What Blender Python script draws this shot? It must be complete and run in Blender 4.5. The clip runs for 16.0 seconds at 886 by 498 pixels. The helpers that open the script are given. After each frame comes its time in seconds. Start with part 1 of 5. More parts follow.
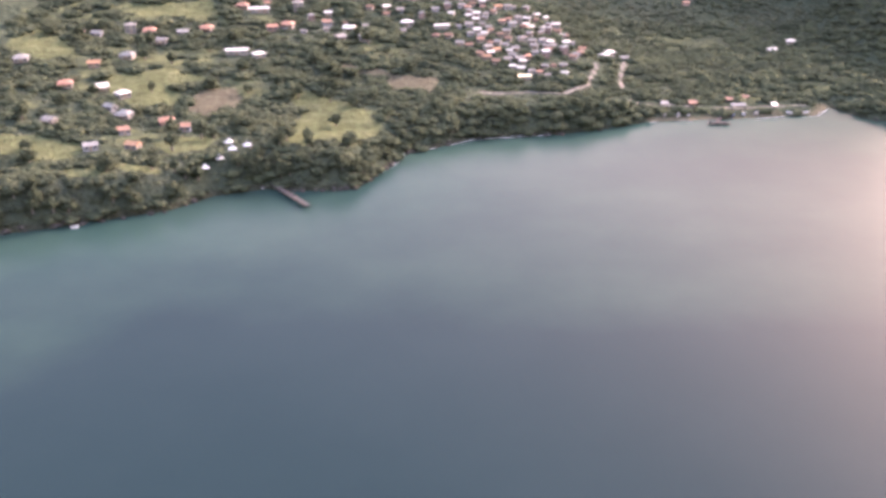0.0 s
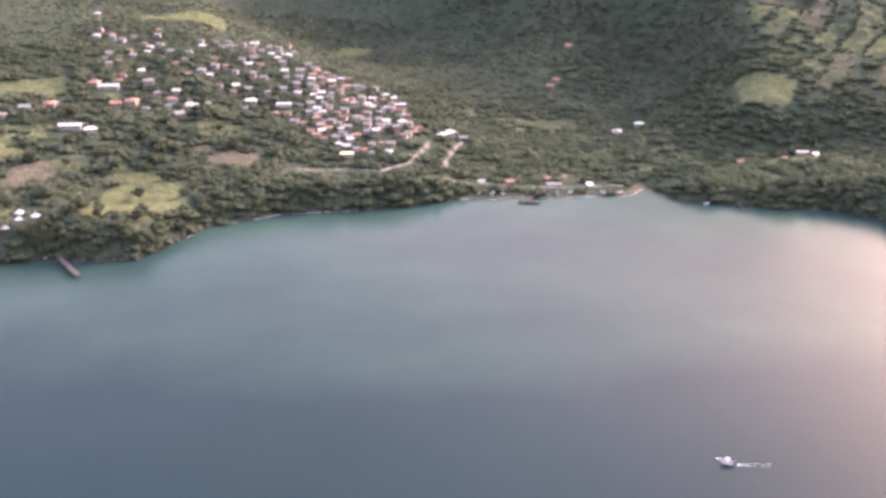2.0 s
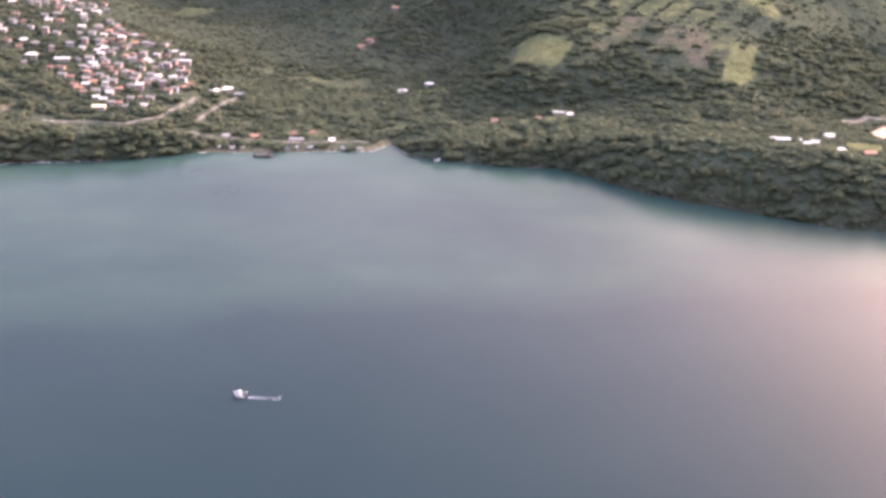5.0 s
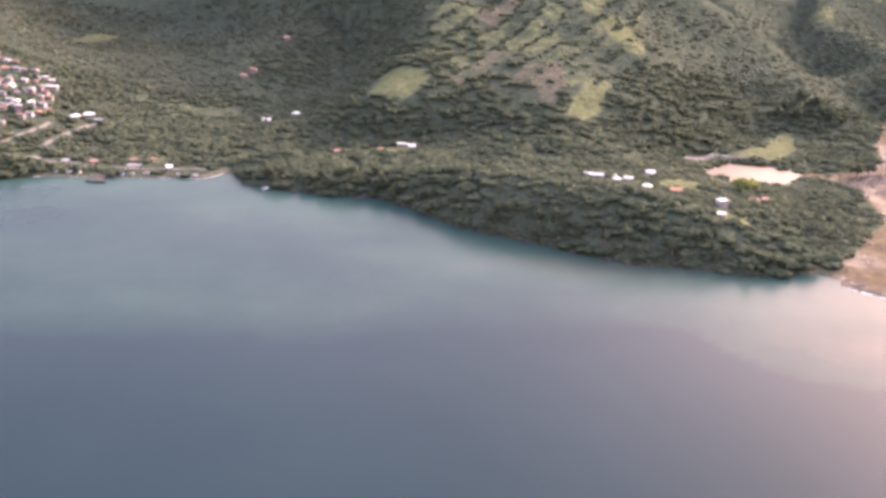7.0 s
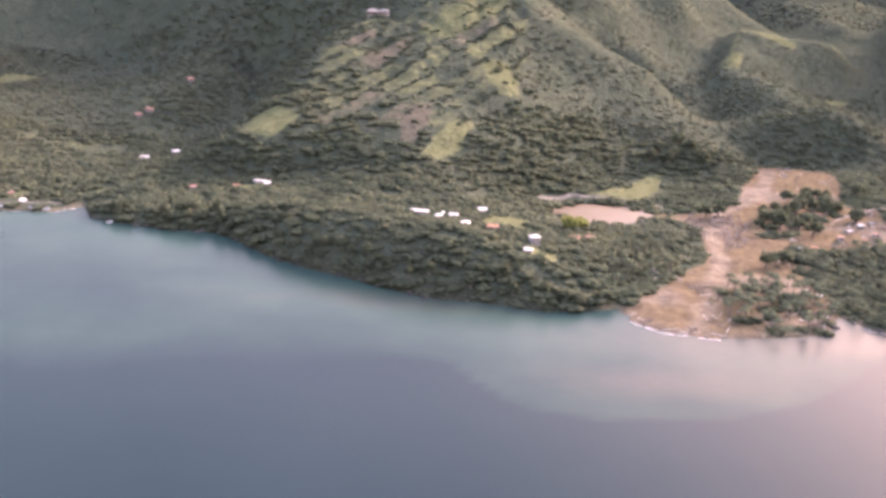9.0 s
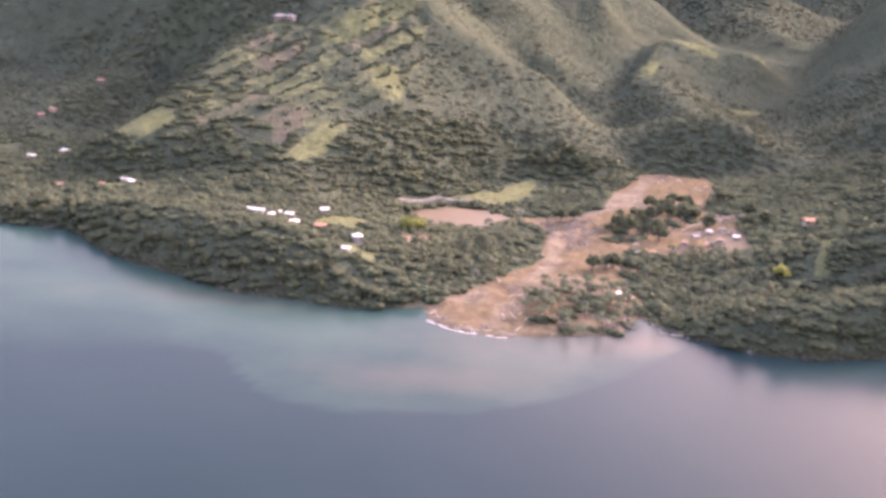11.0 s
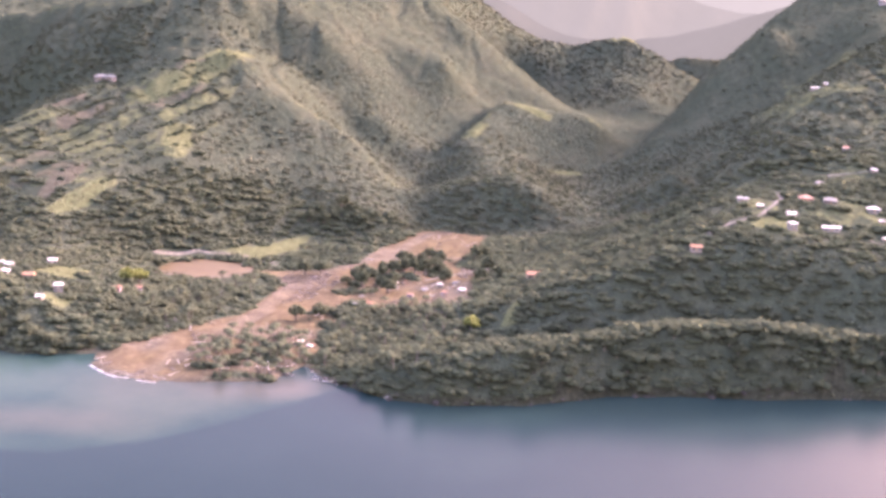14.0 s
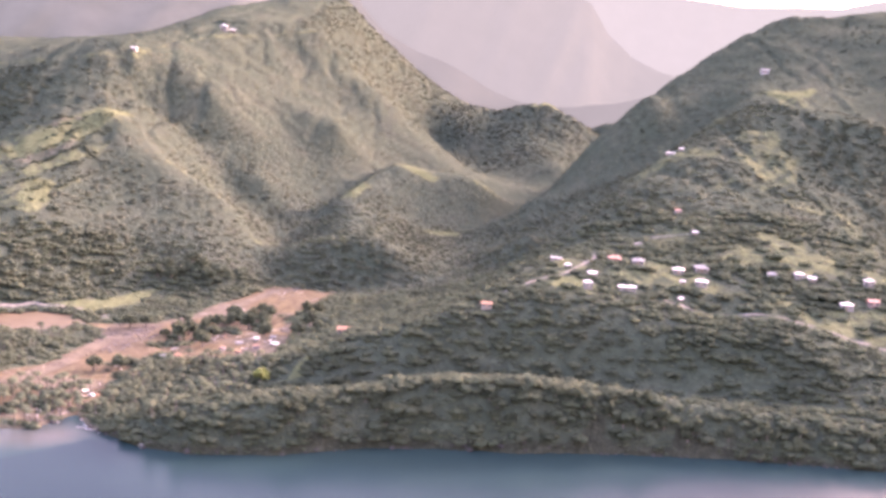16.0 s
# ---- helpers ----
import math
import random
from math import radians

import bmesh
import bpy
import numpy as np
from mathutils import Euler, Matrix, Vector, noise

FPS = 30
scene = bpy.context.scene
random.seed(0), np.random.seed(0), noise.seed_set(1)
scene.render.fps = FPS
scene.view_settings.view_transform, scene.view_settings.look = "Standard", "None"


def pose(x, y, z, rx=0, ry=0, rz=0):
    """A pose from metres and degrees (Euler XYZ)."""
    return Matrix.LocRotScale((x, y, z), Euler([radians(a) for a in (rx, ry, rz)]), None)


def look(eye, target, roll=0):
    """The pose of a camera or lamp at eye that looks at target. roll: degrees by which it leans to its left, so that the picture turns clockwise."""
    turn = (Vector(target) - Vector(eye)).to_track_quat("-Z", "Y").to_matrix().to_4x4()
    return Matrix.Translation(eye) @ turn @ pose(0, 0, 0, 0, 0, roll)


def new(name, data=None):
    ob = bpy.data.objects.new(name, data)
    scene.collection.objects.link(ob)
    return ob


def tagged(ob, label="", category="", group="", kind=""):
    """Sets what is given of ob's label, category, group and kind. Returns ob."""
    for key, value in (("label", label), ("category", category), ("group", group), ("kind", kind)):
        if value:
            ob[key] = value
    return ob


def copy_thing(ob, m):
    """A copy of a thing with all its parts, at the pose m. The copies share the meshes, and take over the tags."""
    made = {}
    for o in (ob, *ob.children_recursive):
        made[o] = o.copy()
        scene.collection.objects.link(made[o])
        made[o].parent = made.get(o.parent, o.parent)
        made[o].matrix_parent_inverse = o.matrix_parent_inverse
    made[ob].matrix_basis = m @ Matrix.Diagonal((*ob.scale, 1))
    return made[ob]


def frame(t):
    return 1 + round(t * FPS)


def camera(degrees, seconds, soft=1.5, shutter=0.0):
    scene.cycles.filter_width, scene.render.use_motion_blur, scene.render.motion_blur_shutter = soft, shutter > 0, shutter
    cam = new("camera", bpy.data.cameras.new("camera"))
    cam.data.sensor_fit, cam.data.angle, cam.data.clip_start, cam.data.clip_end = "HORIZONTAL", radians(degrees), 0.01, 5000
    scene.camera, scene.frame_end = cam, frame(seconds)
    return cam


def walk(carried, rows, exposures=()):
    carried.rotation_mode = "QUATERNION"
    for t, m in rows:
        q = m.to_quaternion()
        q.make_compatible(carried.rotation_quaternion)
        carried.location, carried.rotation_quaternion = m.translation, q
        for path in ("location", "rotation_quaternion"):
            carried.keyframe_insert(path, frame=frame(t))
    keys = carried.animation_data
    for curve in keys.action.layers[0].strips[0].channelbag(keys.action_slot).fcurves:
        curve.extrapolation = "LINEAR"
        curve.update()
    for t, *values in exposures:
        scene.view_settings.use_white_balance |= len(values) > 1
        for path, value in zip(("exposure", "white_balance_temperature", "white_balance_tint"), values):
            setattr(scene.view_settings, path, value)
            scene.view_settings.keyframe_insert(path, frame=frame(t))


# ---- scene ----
cam = camera(42.1, 16.0, soft=3.5)
# length of the flight, height of the first eye over the water, and its tilt
METRES, EYE, TILT, LEAN, TURN = 600.0, 121.7, -22.6, 0.3, 0.0
ROWS = [
    (0.0, 0.0, 0.0, 0.0, 0.0, 0.0, -0.0),
    (0.5, 0.0305, -0.0023, 0.0014, 0.04, 0.14, -0.2),
    (1.0, 0.0619, -0.004, -0.0041, 0.21, 3.23, -0.16),
    (1.5, 0.0919, -0.0053, -0.0059, 0.51, 1.1, -0.47),
    (2.0, 0.1227, -0.0075, -0.0043, 0.41, 4.1, -0.76),
    (2.5, 0.1533, -0.0092, -0.0036, 0.51, 3.25, -0.93),
    (3.0, 0.1844, -0.01, -0.0084, 0.48, 3.55, -1.08),
    (3.5, 0.2148, -0.0125, -0.0052, 0.55, 4.97, -1.23),
    (4.0, 0.2445, -0.0127, -0.0136, 0.77, 3.74, -1.36),
    (6.5, 0.3946, -0.0208, -0.0095, 1.89, 2.46, -2.59),
    (7.0, 0.4251, -0.0227, -0.0088, 1.96, 4.14, -2.97),
    (7.5, 0.4535, -0.0244, -0.01, 1.91, 4.61, -3.45),
    (8.0, 0.4837, -0.0263, -0.0096, 2.18, 5.16, -3.42),
    (10.5, 0.6409, -0.031, -0.0107, 4.29, 7.27, -4.66),
    (11.0, 0.6692, -0.0314, -0.0095, 4.37, 6.83, -4.74),
    (11.5, 0.7004, -0.0327, -0.0082, 4.43, 8.01, -4.87),
    (12.0, 0.7312, -0.0339, -0.0084, 4.53, 8.88, -4.79),
    (12.5, 0.7627, -0.0344, -0.0096, 4.58, 9.25, -4.68),
    (13.0, 0.7937, -0.0359, -0.0071, 4.43, 10.16, -4.88),
    (13.5, 0.8249, -0.0377, -0.0056, 4.36, 11.45, -4.86),
    (14.0, 0.8551, -0.0373, -0.0055, 4.28, 10.08, -5.08),
    (14.5, 0.8866, -0.0406, -0.0062, 4.07, 13.91, -5.23),
    (15.0, 0.919, -0.0393, -0.0055, 4.22, 10.76, -5.24),
    (15.5, 0.9514, -0.0423, -0.0026, 4.25, 12.69, -5.19),
    (16.0, 0.9839, -0.0444, -0.002, 3.85, 13.28, -5.75),
]
# the picture's exposure and white balance: seconds, stops, kelvin, tint
LOOK = [(0.0, 3.35, 6380, 51), (4.0, 3.38, 6460, 52), (8.0, 3.43, 6520, 56), (12.0, 3.63, 6540, 63), (16.0, 3.88, 6420, 69)]
walk(cam, [(t, pose(0, 0, EYE, TILT, LEAN, TURN) @ pose(METRES * x, METRES * y, METRES * z, 90 + pitch, roll, yaw)) for t, x, y, z, yaw, pitch, roll in ROWS], LOOK)

# ---- daylight ------------------------------------------------------------
SUN_UP, SUN_ROUND = 23.0, 44.0      # degrees over the horizon, and clockwise from ahead
world = bpy.data.worlds.new("sky")
scene.world = world
world.use_nodes = True
_nodes, _links = world.node_tree.nodes, world.node_tree.links
_sky = _nodes.new("ShaderNodeTexSky")
_sky.sky_type, _sky.sun_disc = "NISHITA", False
_sky.sun_elevation, _sky.sun_rotation = radians(SUN_UP), radians(SUN_ROUND)
_sky.air_density, _sky.dust_density, _sky.ozone_density = 1.6, 4.0, 0.6
_links.new(_sky.outputs["Color"], _nodes["Background"].inputs["Color"])
_nodes["Background"].inputs["Strength"].default_value = 0.15
sun_data = bpy.data.lights.new("sun", "SUN")
sun_data.energy, sun_data.angle, sun_data.color = 1.4, radians(10.0), (1.0, 0.985, 0.92)
sun = new("sun", sun_data)
_to = Vector((math.sin(radians(SUN_ROUND)) * math.cos(radians(SUN_UP)), math.cos(radians(SUN_ROUND)) * math.cos(radians(SUN_UP)), math.sin(radians(SUN_UP))))
sun.matrix_world = look(_to * 900, (0, 0, 0))

HAZE = 0.0215        # haze over the far mountains, painted in as their own glow

# ---- materials -----------------------------------------------------------
def material(name, rough_=0.8, metal=0.0, spec=0.4):
    m = bpy.data.materials.new(name)
    m.use_nodes = True
    b = m.node_tree.nodes["Principled BSDF"]
    b.inputs["Roughness"].default_value, b.inputs["Metallic"].default_value = rough_, metal
    b.inputs["Specular IOR Level"].default_value = spec
    return m, m.node_tree.nodes, m.node_tree.links, b


def coords(nodes, links, kind="Object"):
    return nodes.new("ShaderNodeTexCoord").outputs[kind]


def grain(nodes, links, size, detail=4.0, kind="Object", rough_=0.6):
    n = nodes.new("ShaderNodeTexNoise")
    n.inputs["Scale"].default_value, n.inputs["Detail"].default_value, n.inputs["Roughness"].default_value = 1.0 / size, detail, rough_
    links.new(coords(nodes, links, kind), n.inputs["Vector"])
    return n.outputs["Fac"]


def ramp(nodes, links, source, stops):
    r = nodes.new("ShaderNodeValToRGB")
    while len(r.color_ramp.elements) < len(stops):
        r.color_ramp.elements.new(0.5)
    for e, (at, c) in zip(r.color_ramp.elements, stops):
        e.position, e.color = at, (*c, 1) if len(c) == 3 else (c[0], c[0], c[0], 1)
    links.new(source, r.inputs["Fac"])
    return r.outputs["Color"]


def blend(nodes, links, fac, a, b, mode="MIX"):
    n = nodes.new("ShaderNodeMix")
    n.data_type, n.blend_type = "RGBA", mode
    for socket, value in ((n.inputs[0], fac), (n.inputs[6], a), (n.inputs[7], b)):
        if isinstance(value, bpy.types.NodeSocket):
            links.new(value, socket)
        elif isinstance(value, tuple):
            socket.default_value = (*value, 1)
        else:
            socket.default_value = value
    return n.outputs[2]


def sums(nodes, links, op, a, b):
    n = nodes.new("ShaderNodeMath")
    n.operation = op
    for socket, value in zip(n.inputs, (a, b)):
        if isinstance(value, bpy.types.NodeSocket):
            links.new(value, socket)
        else:
            socket.default_value = value
    return n.outputs[0]


def attribute(nodes, name):
    n = nodes.new("ShaderNodeAttribute")
    n.attribute_name = name
    return n.outputs["Fac"]


def relief(nodes, links, bsdf, height, strength, distance):
    n = nodes.new("ShaderNodeBump")
    n.inputs["Strength"].default_value, n.inputs["Distance"].default_value = strength, distance
    links.new(height, n.inputs["Height"])
    links.new(n.outputs["Normal"], bsdf.inputs["Normal"])


def plain(name, low, high, size=0.6, rough_=0.7, metal=0.0, spec=0.4, wear=None, bump=0.0):
    """Paint, wood, stone and the like: two tones at two scales, with some wear; each object a little different."""
    m, nodes, links, b = material(name, rough_, metal, spec)
    fine, broad = grain(nodes, links, size), grain(nodes, links, size * 7)
    c = ramp(nodes, links, fine, [(.35, low), (.65, high)])
    c = blend(nodes, links, sums(nodes, links, "MULTIPLY", broad, .35), c, low)
    if wear:
        c = blend(nodes, links, ramp(nodes, links, grain(nodes, links, size * 2.5, 6), [(.55, (0,)), (.75, (.8,))]), c, wear)
    info = nodes.new("ShaderNodeObjectInfo")
    tint = ramp(nodes, links, info.outputs["Random"], [(0, (.82, .82, .82)), (1, (1.0, 1.0, 1.0))])
    c = blend(nodes, links, 1.0, c, tint, "MULTIPLY")
    links.new(c, b.inputs["Base Color"])
    if bump:
        relief(nodes, links, b, fine, .5, bump)
    return m


def leafy(name, tones, trans=0.5, size=1.3):
    """Foliage: a tone for each clump, broken by mottling at leaf size."""
    m, nodes, links, b = material(name, 1.0, 0, 0.0)
    geo = nodes.new("ShaderNodeNewGeometry")
    info = nodes.new("ShaderNodeObjectInfo")
    pick = sums(nodes, links, "FRACT", sums(nodes, links, "ADD", geo.outputs["Random Per Island"], info.outputs["Random"]), 0)
    c = ramp(nodes, links, pick, [(i / (len(tones) - 1), t) for i, t in enumerate(tones)])
    broad = grain(nodes, links, 38.0, 3)
    c = blend(nodes, links, ramp(nodes, links, broad, [(.35, (0,)), (.7, (.55,))]), c, tones[-1])
    leaf = grain(nodes, links, size * .35, 3)
    patch = grain(nodes, links, 17.0, 4)
    c = blend(nodes, links, 1.0, c, ramp(nodes, links, patch, [(.32, (.70, .72, .74)), (.68, (1.12, 1.10, 1.04))]), "MULTIPLY")
    c = blend(nodes, links, 1.0, c, ramp(nodes, links, leaf, [(.3, (.86, .86, .86)), (.7, (1.1, 1.1, 1.08))]), "MULTIPLY")
    links.new(c, b.inputs["Base Color"])
    relief(nodes, links, b, leaf, .5, .2)
    thin = nodes.new("ShaderNodeBsdfTranslucent")
    links.new(c, thin.inputs["Color"])
    mix = nodes.new("ShaderNodeMixShader")
    mix.inputs[0].default_value = trans
    links.new(b.outputs[0], mix.inputs[1])
    links.new(thin.outputs[0], mix.inputs[2])
    links.new(mix.outputs[0], nodes["Material Output"].inputs["Surface"])
    return m


def make_ground_material():
    m, nodes, links, b = material("hillside", 1.0, 0, 0.0)
    n1, n2, n3 = grain(nodes, links, 26, 6), grain(nodes, links, 5.5, 6), grain(nodes, links, 1.2, 4)
    scrub = ramp(nodes, links, n1, [(.3, (0.031, .041, .026)), (.5, (0.037, .046, .029)), (.68, (0.046, .053, .034))])
    scrub = blend(nodes, links, ramp(nodes, links, n2, [(.4, (0,)), (.6, (.5,))]), scrub, (.029, .037, .024))
    grass = ramp(nodes, links, n2, [(.3, (0.054, .062, .029)), (.5, (0.067, .075, .035)), (.72, (0.085, .089, .045))])
    soil = ramp(nodes, links, n2, [(.3, (.052, .050, .033)), (.6, (.070, .065, .042)), (.8, (.092, .082, .055))])
    slide = ramp(nodes, links, n2, [(.25, (.066, .052, .028)), (.5, (.080, .063, .034)), (.75, (.098, .078, .043))])
    flow = nodes.new("ShaderNodeTexWave")
    flow.inputs["Scale"].default_value, flow.inputs["Distortion"].default_value, flow.inputs["Detail"].default_value, flow.inputs["Detail Scale"].default_value = .045, 22.0, 4.0, .35
    links.new(coords(nodes, links), flow.inputs["Vector"])
    slide = blend(nodes, links, ramp(nodes, links, flow.outputs["Fac"], [(.0, (.6,)), (.2, (0,))]), slide, (.056, .043, .028))
    slide = blend(nodes, links, ramp(nodes, links, n1, [(.42, (0,)), (.6, (.7,))]), slide, (.065, .052, .033))
    track = ramp(nodes, links, n3, [(.3, (.092, .085, .068)), (.7, (.145, .132, .108))])
    stone = ramp(nodes, links, n3, [(.3, (.019, .021, .013)), (.7, (.036, .038, .025))])
    jitter = sums(nodes, links, "MULTIPLY", sums(nodes, links, "SUBTRACT", n2, .5), 1.1)

    def mask(name):
        return ramp(nodes, links, sums(nodes, links, "ADD", attribute(nodes, name), jitter), [(.38, (0,)), (.62, (1,))])
    c = blend(nodes, links, mask("grass"), scrub, grass)
    c = blend(nodes, links, mask("soil"), c, soil)
    c = blend(nodes, links, mask("rock"), c, stone)
    c = blend(nodes, links, mask("slide"), c, slide)
    c = blend(nodes, links, sums(nodes, links, "MULTIPLY", attribute(nodes, "wet"), .6), c, (.062, .052, .034))
    c = blend(nodes, links, mask("track"), c, track)
    c = blend(nodes, links, 1.0, c, ramp(nodes, links, n3, [(.3, (.72, .72, .72)), (.7, (1.12, 1.12, 1.12))]), "MULTIPLY")
    c = blend(nodes, links, 1.0, c, ramp(nodes, links, grain(nodes, links, 2.6, 3), [(.35, (.78, .78, .78)), (.65, (1.14, 1.14, 1.12))]), "MULTIPLY")
    links.new(c, b.inputs["Base Color"])
    wet = sums(nodes, links, "MULTIPLY", attribute(nodes, "wet"), .4)
    links.new(sums(nodes, links, "SUBTRACT", .95, wet), b.inputs["Roughness"])
    links.new(sums(nodes, links, "MULTIPLY", attribute(nodes, "wet"), .012), b.inputs["Specular IOR Level"])
    rough_ground = sums(nodes, links, "SUBTRACT", 1.0, sums(nodes, links, "MULTIPLY", attribute(nodes, "slide"), .75))
    relief(nodes, links, b, sums(nodes, links, "MULTIPLY", sums(nodes, links, "ADD", n2, sums(nodes, links, "MULTIPLY", n3, .5)), rough_ground), .85, 1.9)
    return m


def make_water_material():
    m, nodes, links, b = material("sea_water", 0.26, 0, 0.026)
    b.inputs["IOR"].default_value = 1.33
    drift = grain(nodes, links, 60, 5)
    fine = grain(nodes, links, 17, 5)
    swirl = sums(nodes, links, "MULTIPLY", sums(nodes, links, "SUBTRACT", drift, .5), .9)
    deep = ramp(nodes, links, drift, [(.3, (.0056, .0140, .0152)), (.7, (.0074, .0164, .0174))])
    silty = ramp(nodes, links, drift, [(.35, (.0118, .0300, .0238)), (.65, (.0192, .0385, .0285))])
    muddy = ramp(nodes, links, fine, [(.3, (.029, .030, .023)), (.7, (.042, .041, .031))])
    c = blend(nodes, links, ramp(nodes, links, sums(nodes, links, "ADD", attribute(nodes, "silt"), sums(nodes, links, "MULTIPLY", swirl, .5)), [(.1, (0,)), (.9, (1,))]), deep, silty)
    c = blend(nodes, links, ramp(nodes, links, sums(nodes, links, "ADD", attribute(nodes, "mud"), swirl), [(.2, (0,)), (1.0, (1,))]), c, muddy)
    links.new(c, b.inputs["Base Color"])
    links.new(ramp(nodes, links, fine, [(.3, (.255,)), (.7, (.265,))]), b.inputs["Roughness"])
    ripples = sums(nodes, links, "ADD", grain(nodes, links, 3.0, 1), sums(nodes, links, "MULTIPLY", grain(nodes, links, 12, 2), 1.5))
    relief(nodes, links, b, ripples, .02, .5)
    return m


GROUND = make_ground_material()
WATER = make_water_material()
LEAF_DARK = leafy("tree_leaves", [(0.053, 0.067, 0.040), (0.065, 0.081, 0.049), (0.059, 0.072, 0.044), (0.079, 0.092, 0.055), (0.069, 0.079, 0.048)])
LEAF_SCRUB = leafy("scrub_leaves", [(0.061, 0.073, 0.046), (0.078, 0.088, 0.056), (0.069, 0.079, 0.050), (0.089, 0.096, 0.060)])
LEAF_HEATH = leafy("heath_leaves", [(0.060, 0.069, 0.044), (0.074, 0.083, 0.053), (0.066, 0.074, 0.047), (0.084, 0.089, 0.057)])
LEAF_PALM = leafy("palm_leaves", [(0.052, 0.064, 0.036), (0.068, 0.080, 0.046), (0.080, 0.086, 0.050)], .3, .8)
LEAF_BRIGHT = leafy("bright_leaves", [(0.115, 0.135, 0.040), (0.145, 0.165, 0.050), (0.165, 0.175, 0.060)])
POND_WATER = plain("muddy_pond_water", (.064, .049, .026), (.082, .063, .034), 6.0, .35, 0, .03)
BARK = plain("bark", (.07, .055, .04), (.14, .115, .09), .4, .9, bump=.03)
ROOF_WHITE = plain("white_metal_roof", (0.330, 0.312, 0.255), (0.450, 0.425, 0.345), 1.2, .6, 0, .08, wear=(0.300, 0.275, 0.225))
ROOF_RED = plain("red_metal_roof", (0.205, 0.105, 0.064), (0.275, 0.148, 0.094), 1.2, .7, 0, .12, wear=(0.30, 0.20, 0.14))
ROOF_ORANGE = plain("rusty_orange_roof", (0.200, 0.112, 0.062), (0.270, 0.152, 0.088), 1.0, .8, 0, .05, wear=(0.260, 0.167, 0.115))
ROOF_GREY = plain("grey_metal_roof", (0.120, 0.118, 0.104), (0.200, 0.194, 0.168), 1.2, .75, 0, .06, wear=(0.242, 0.173, 0.109))
ROOF_YELLOW = plain("pale_yellow_roof", (0.528, 0.448, 0.240), (0.640, 0.560, 0.336), 1.2, .6, 0, .2)
ROOF_BROWN = plain("rusted_brown_roof", (.13, .075, .050), (.20, .122, .084), 1.0, .85, 0, .05, wear=(.26, .15, .095))
ROOF_PALE = plain("weathered_pale_roof", (0.125, 0.115, 0.096), (0.205, 0.188, 0.158), 1.2, .8, 0, .05, wear=(0.22, 0.16, 0.115))
WALL_WHITE = plain("white_wall_paint", (0.136, 0.119, 0.095), (0.200, 0.177, 0.144), 1.0, .85, wear=(0.208, 0.181, 0.141))
WALL_CREAM = plain("cream_wall_paint", (0.128, 0.106, 0.078), (0.184, 0.153, 0.114), 1.0, .85, wear=(0.208, 0.173, 0.133))
WALL_PINK = plain("pink_wall_paint", (0.136, 0.094, 0.078), (0.192, 0.132, 0.110), 1.0, .85, wear=(0.208, 0.160, 0.144))
WALL_GREY = plain("bare_block_wall", (.15, .145, .135), (.23, .22, .205), .8, .9)
GLASS_DARK, _n, _l, _b = material("dark_window_glass", .12, 0, .6)
_b.inputs["Base Color"].default_value = (.03, .035, .04, 1)
DOOR_WOOD = plain("door_wood", (.12, .075, .045), (.24, .16, .1), .3, .7)
TIMBER = plain("grey_weathered_timber", (0.040, 0.036, 0.031), (0.080, 0.072, 0.063), .5, .9, 0, .04, bump=.02)
DRIFTWOOD = plain("stripped_tree_wood", (.2, .175, .145), (.34, .3, .25), .4, .85, bump=.02)
ROCK = plain("shore_rock", (0.026, 0.024, 0.020), (0.062, 0.056, 0.048), .7, .9, 0, .04, bump=.06)
PALE_STONE = plain("pale_stone", (0.170, 0.156, 0.134), (0.240, 0.222, 0.192), .6, .9, 0, .05, bump=.04)
FOAM = plain("white_surf_foam", (0.326, 0.313, 0.292), (0.449, 0.435, 0.408), .6, .7)
BOAT_WHITE = plain("white_boat_paint", (0.420, 0.406, 0.380), (0.504, 0.487, 0.451), .8, .35)
BOAT_BLUE = plain("blue_boat_paint", (.06, .12, .22), (.1, .2, .33), .8, .4)
BOAT_DARK = plain("dark_boat_paint", (.05, .05, .055), (.1, .1, .105), .8, .5)
CANVAS = plain("pale_canvas", (0.350, 0.350, 0.326), (0.462, 0.462, 0.428), .8, .85)

# ---- the lie of the land -------------------------------------------------
# shoreline, from west to east; land lies north of it
COAST_WEST = [(-4200, -900), (-1500, -100), (-420, 235), (-250, 262), (-160, 290), (-127, 305), (-98, 316), (-83, 323), (-72, 336), (-57, 342), (-40, 340),
              (-28, 342), (-20, 360), (-13, 378), (11, 394), (43, 400), (67, 409), (76, 415), (100, 417), (125, 420), (141, 422),
              (149, 433), (158, 416), (172, 411), (190, 405), (211, 404), (225, 394)]
COAST_EAST = [(238, 378), (256, 365), (276, 354), (299, 340), (323, 338), (337, 332), (350, 334), (363, 339), (366, 328), (375, 319), (390, 316),
              (403, 318), (428, 326), (434, 343), (443, 331), (455, 325), (467, 318), (484, 316), (510, 322), (538, 337), (557, 342),
              (583, 345), (621, 354), (659, 359), (709, 361), (760, 358), (850, 340), (1000, 300), (1800, 0), (4200, -900)]
COAST = np.array(COAST_WEST + COAST_EAST, float)

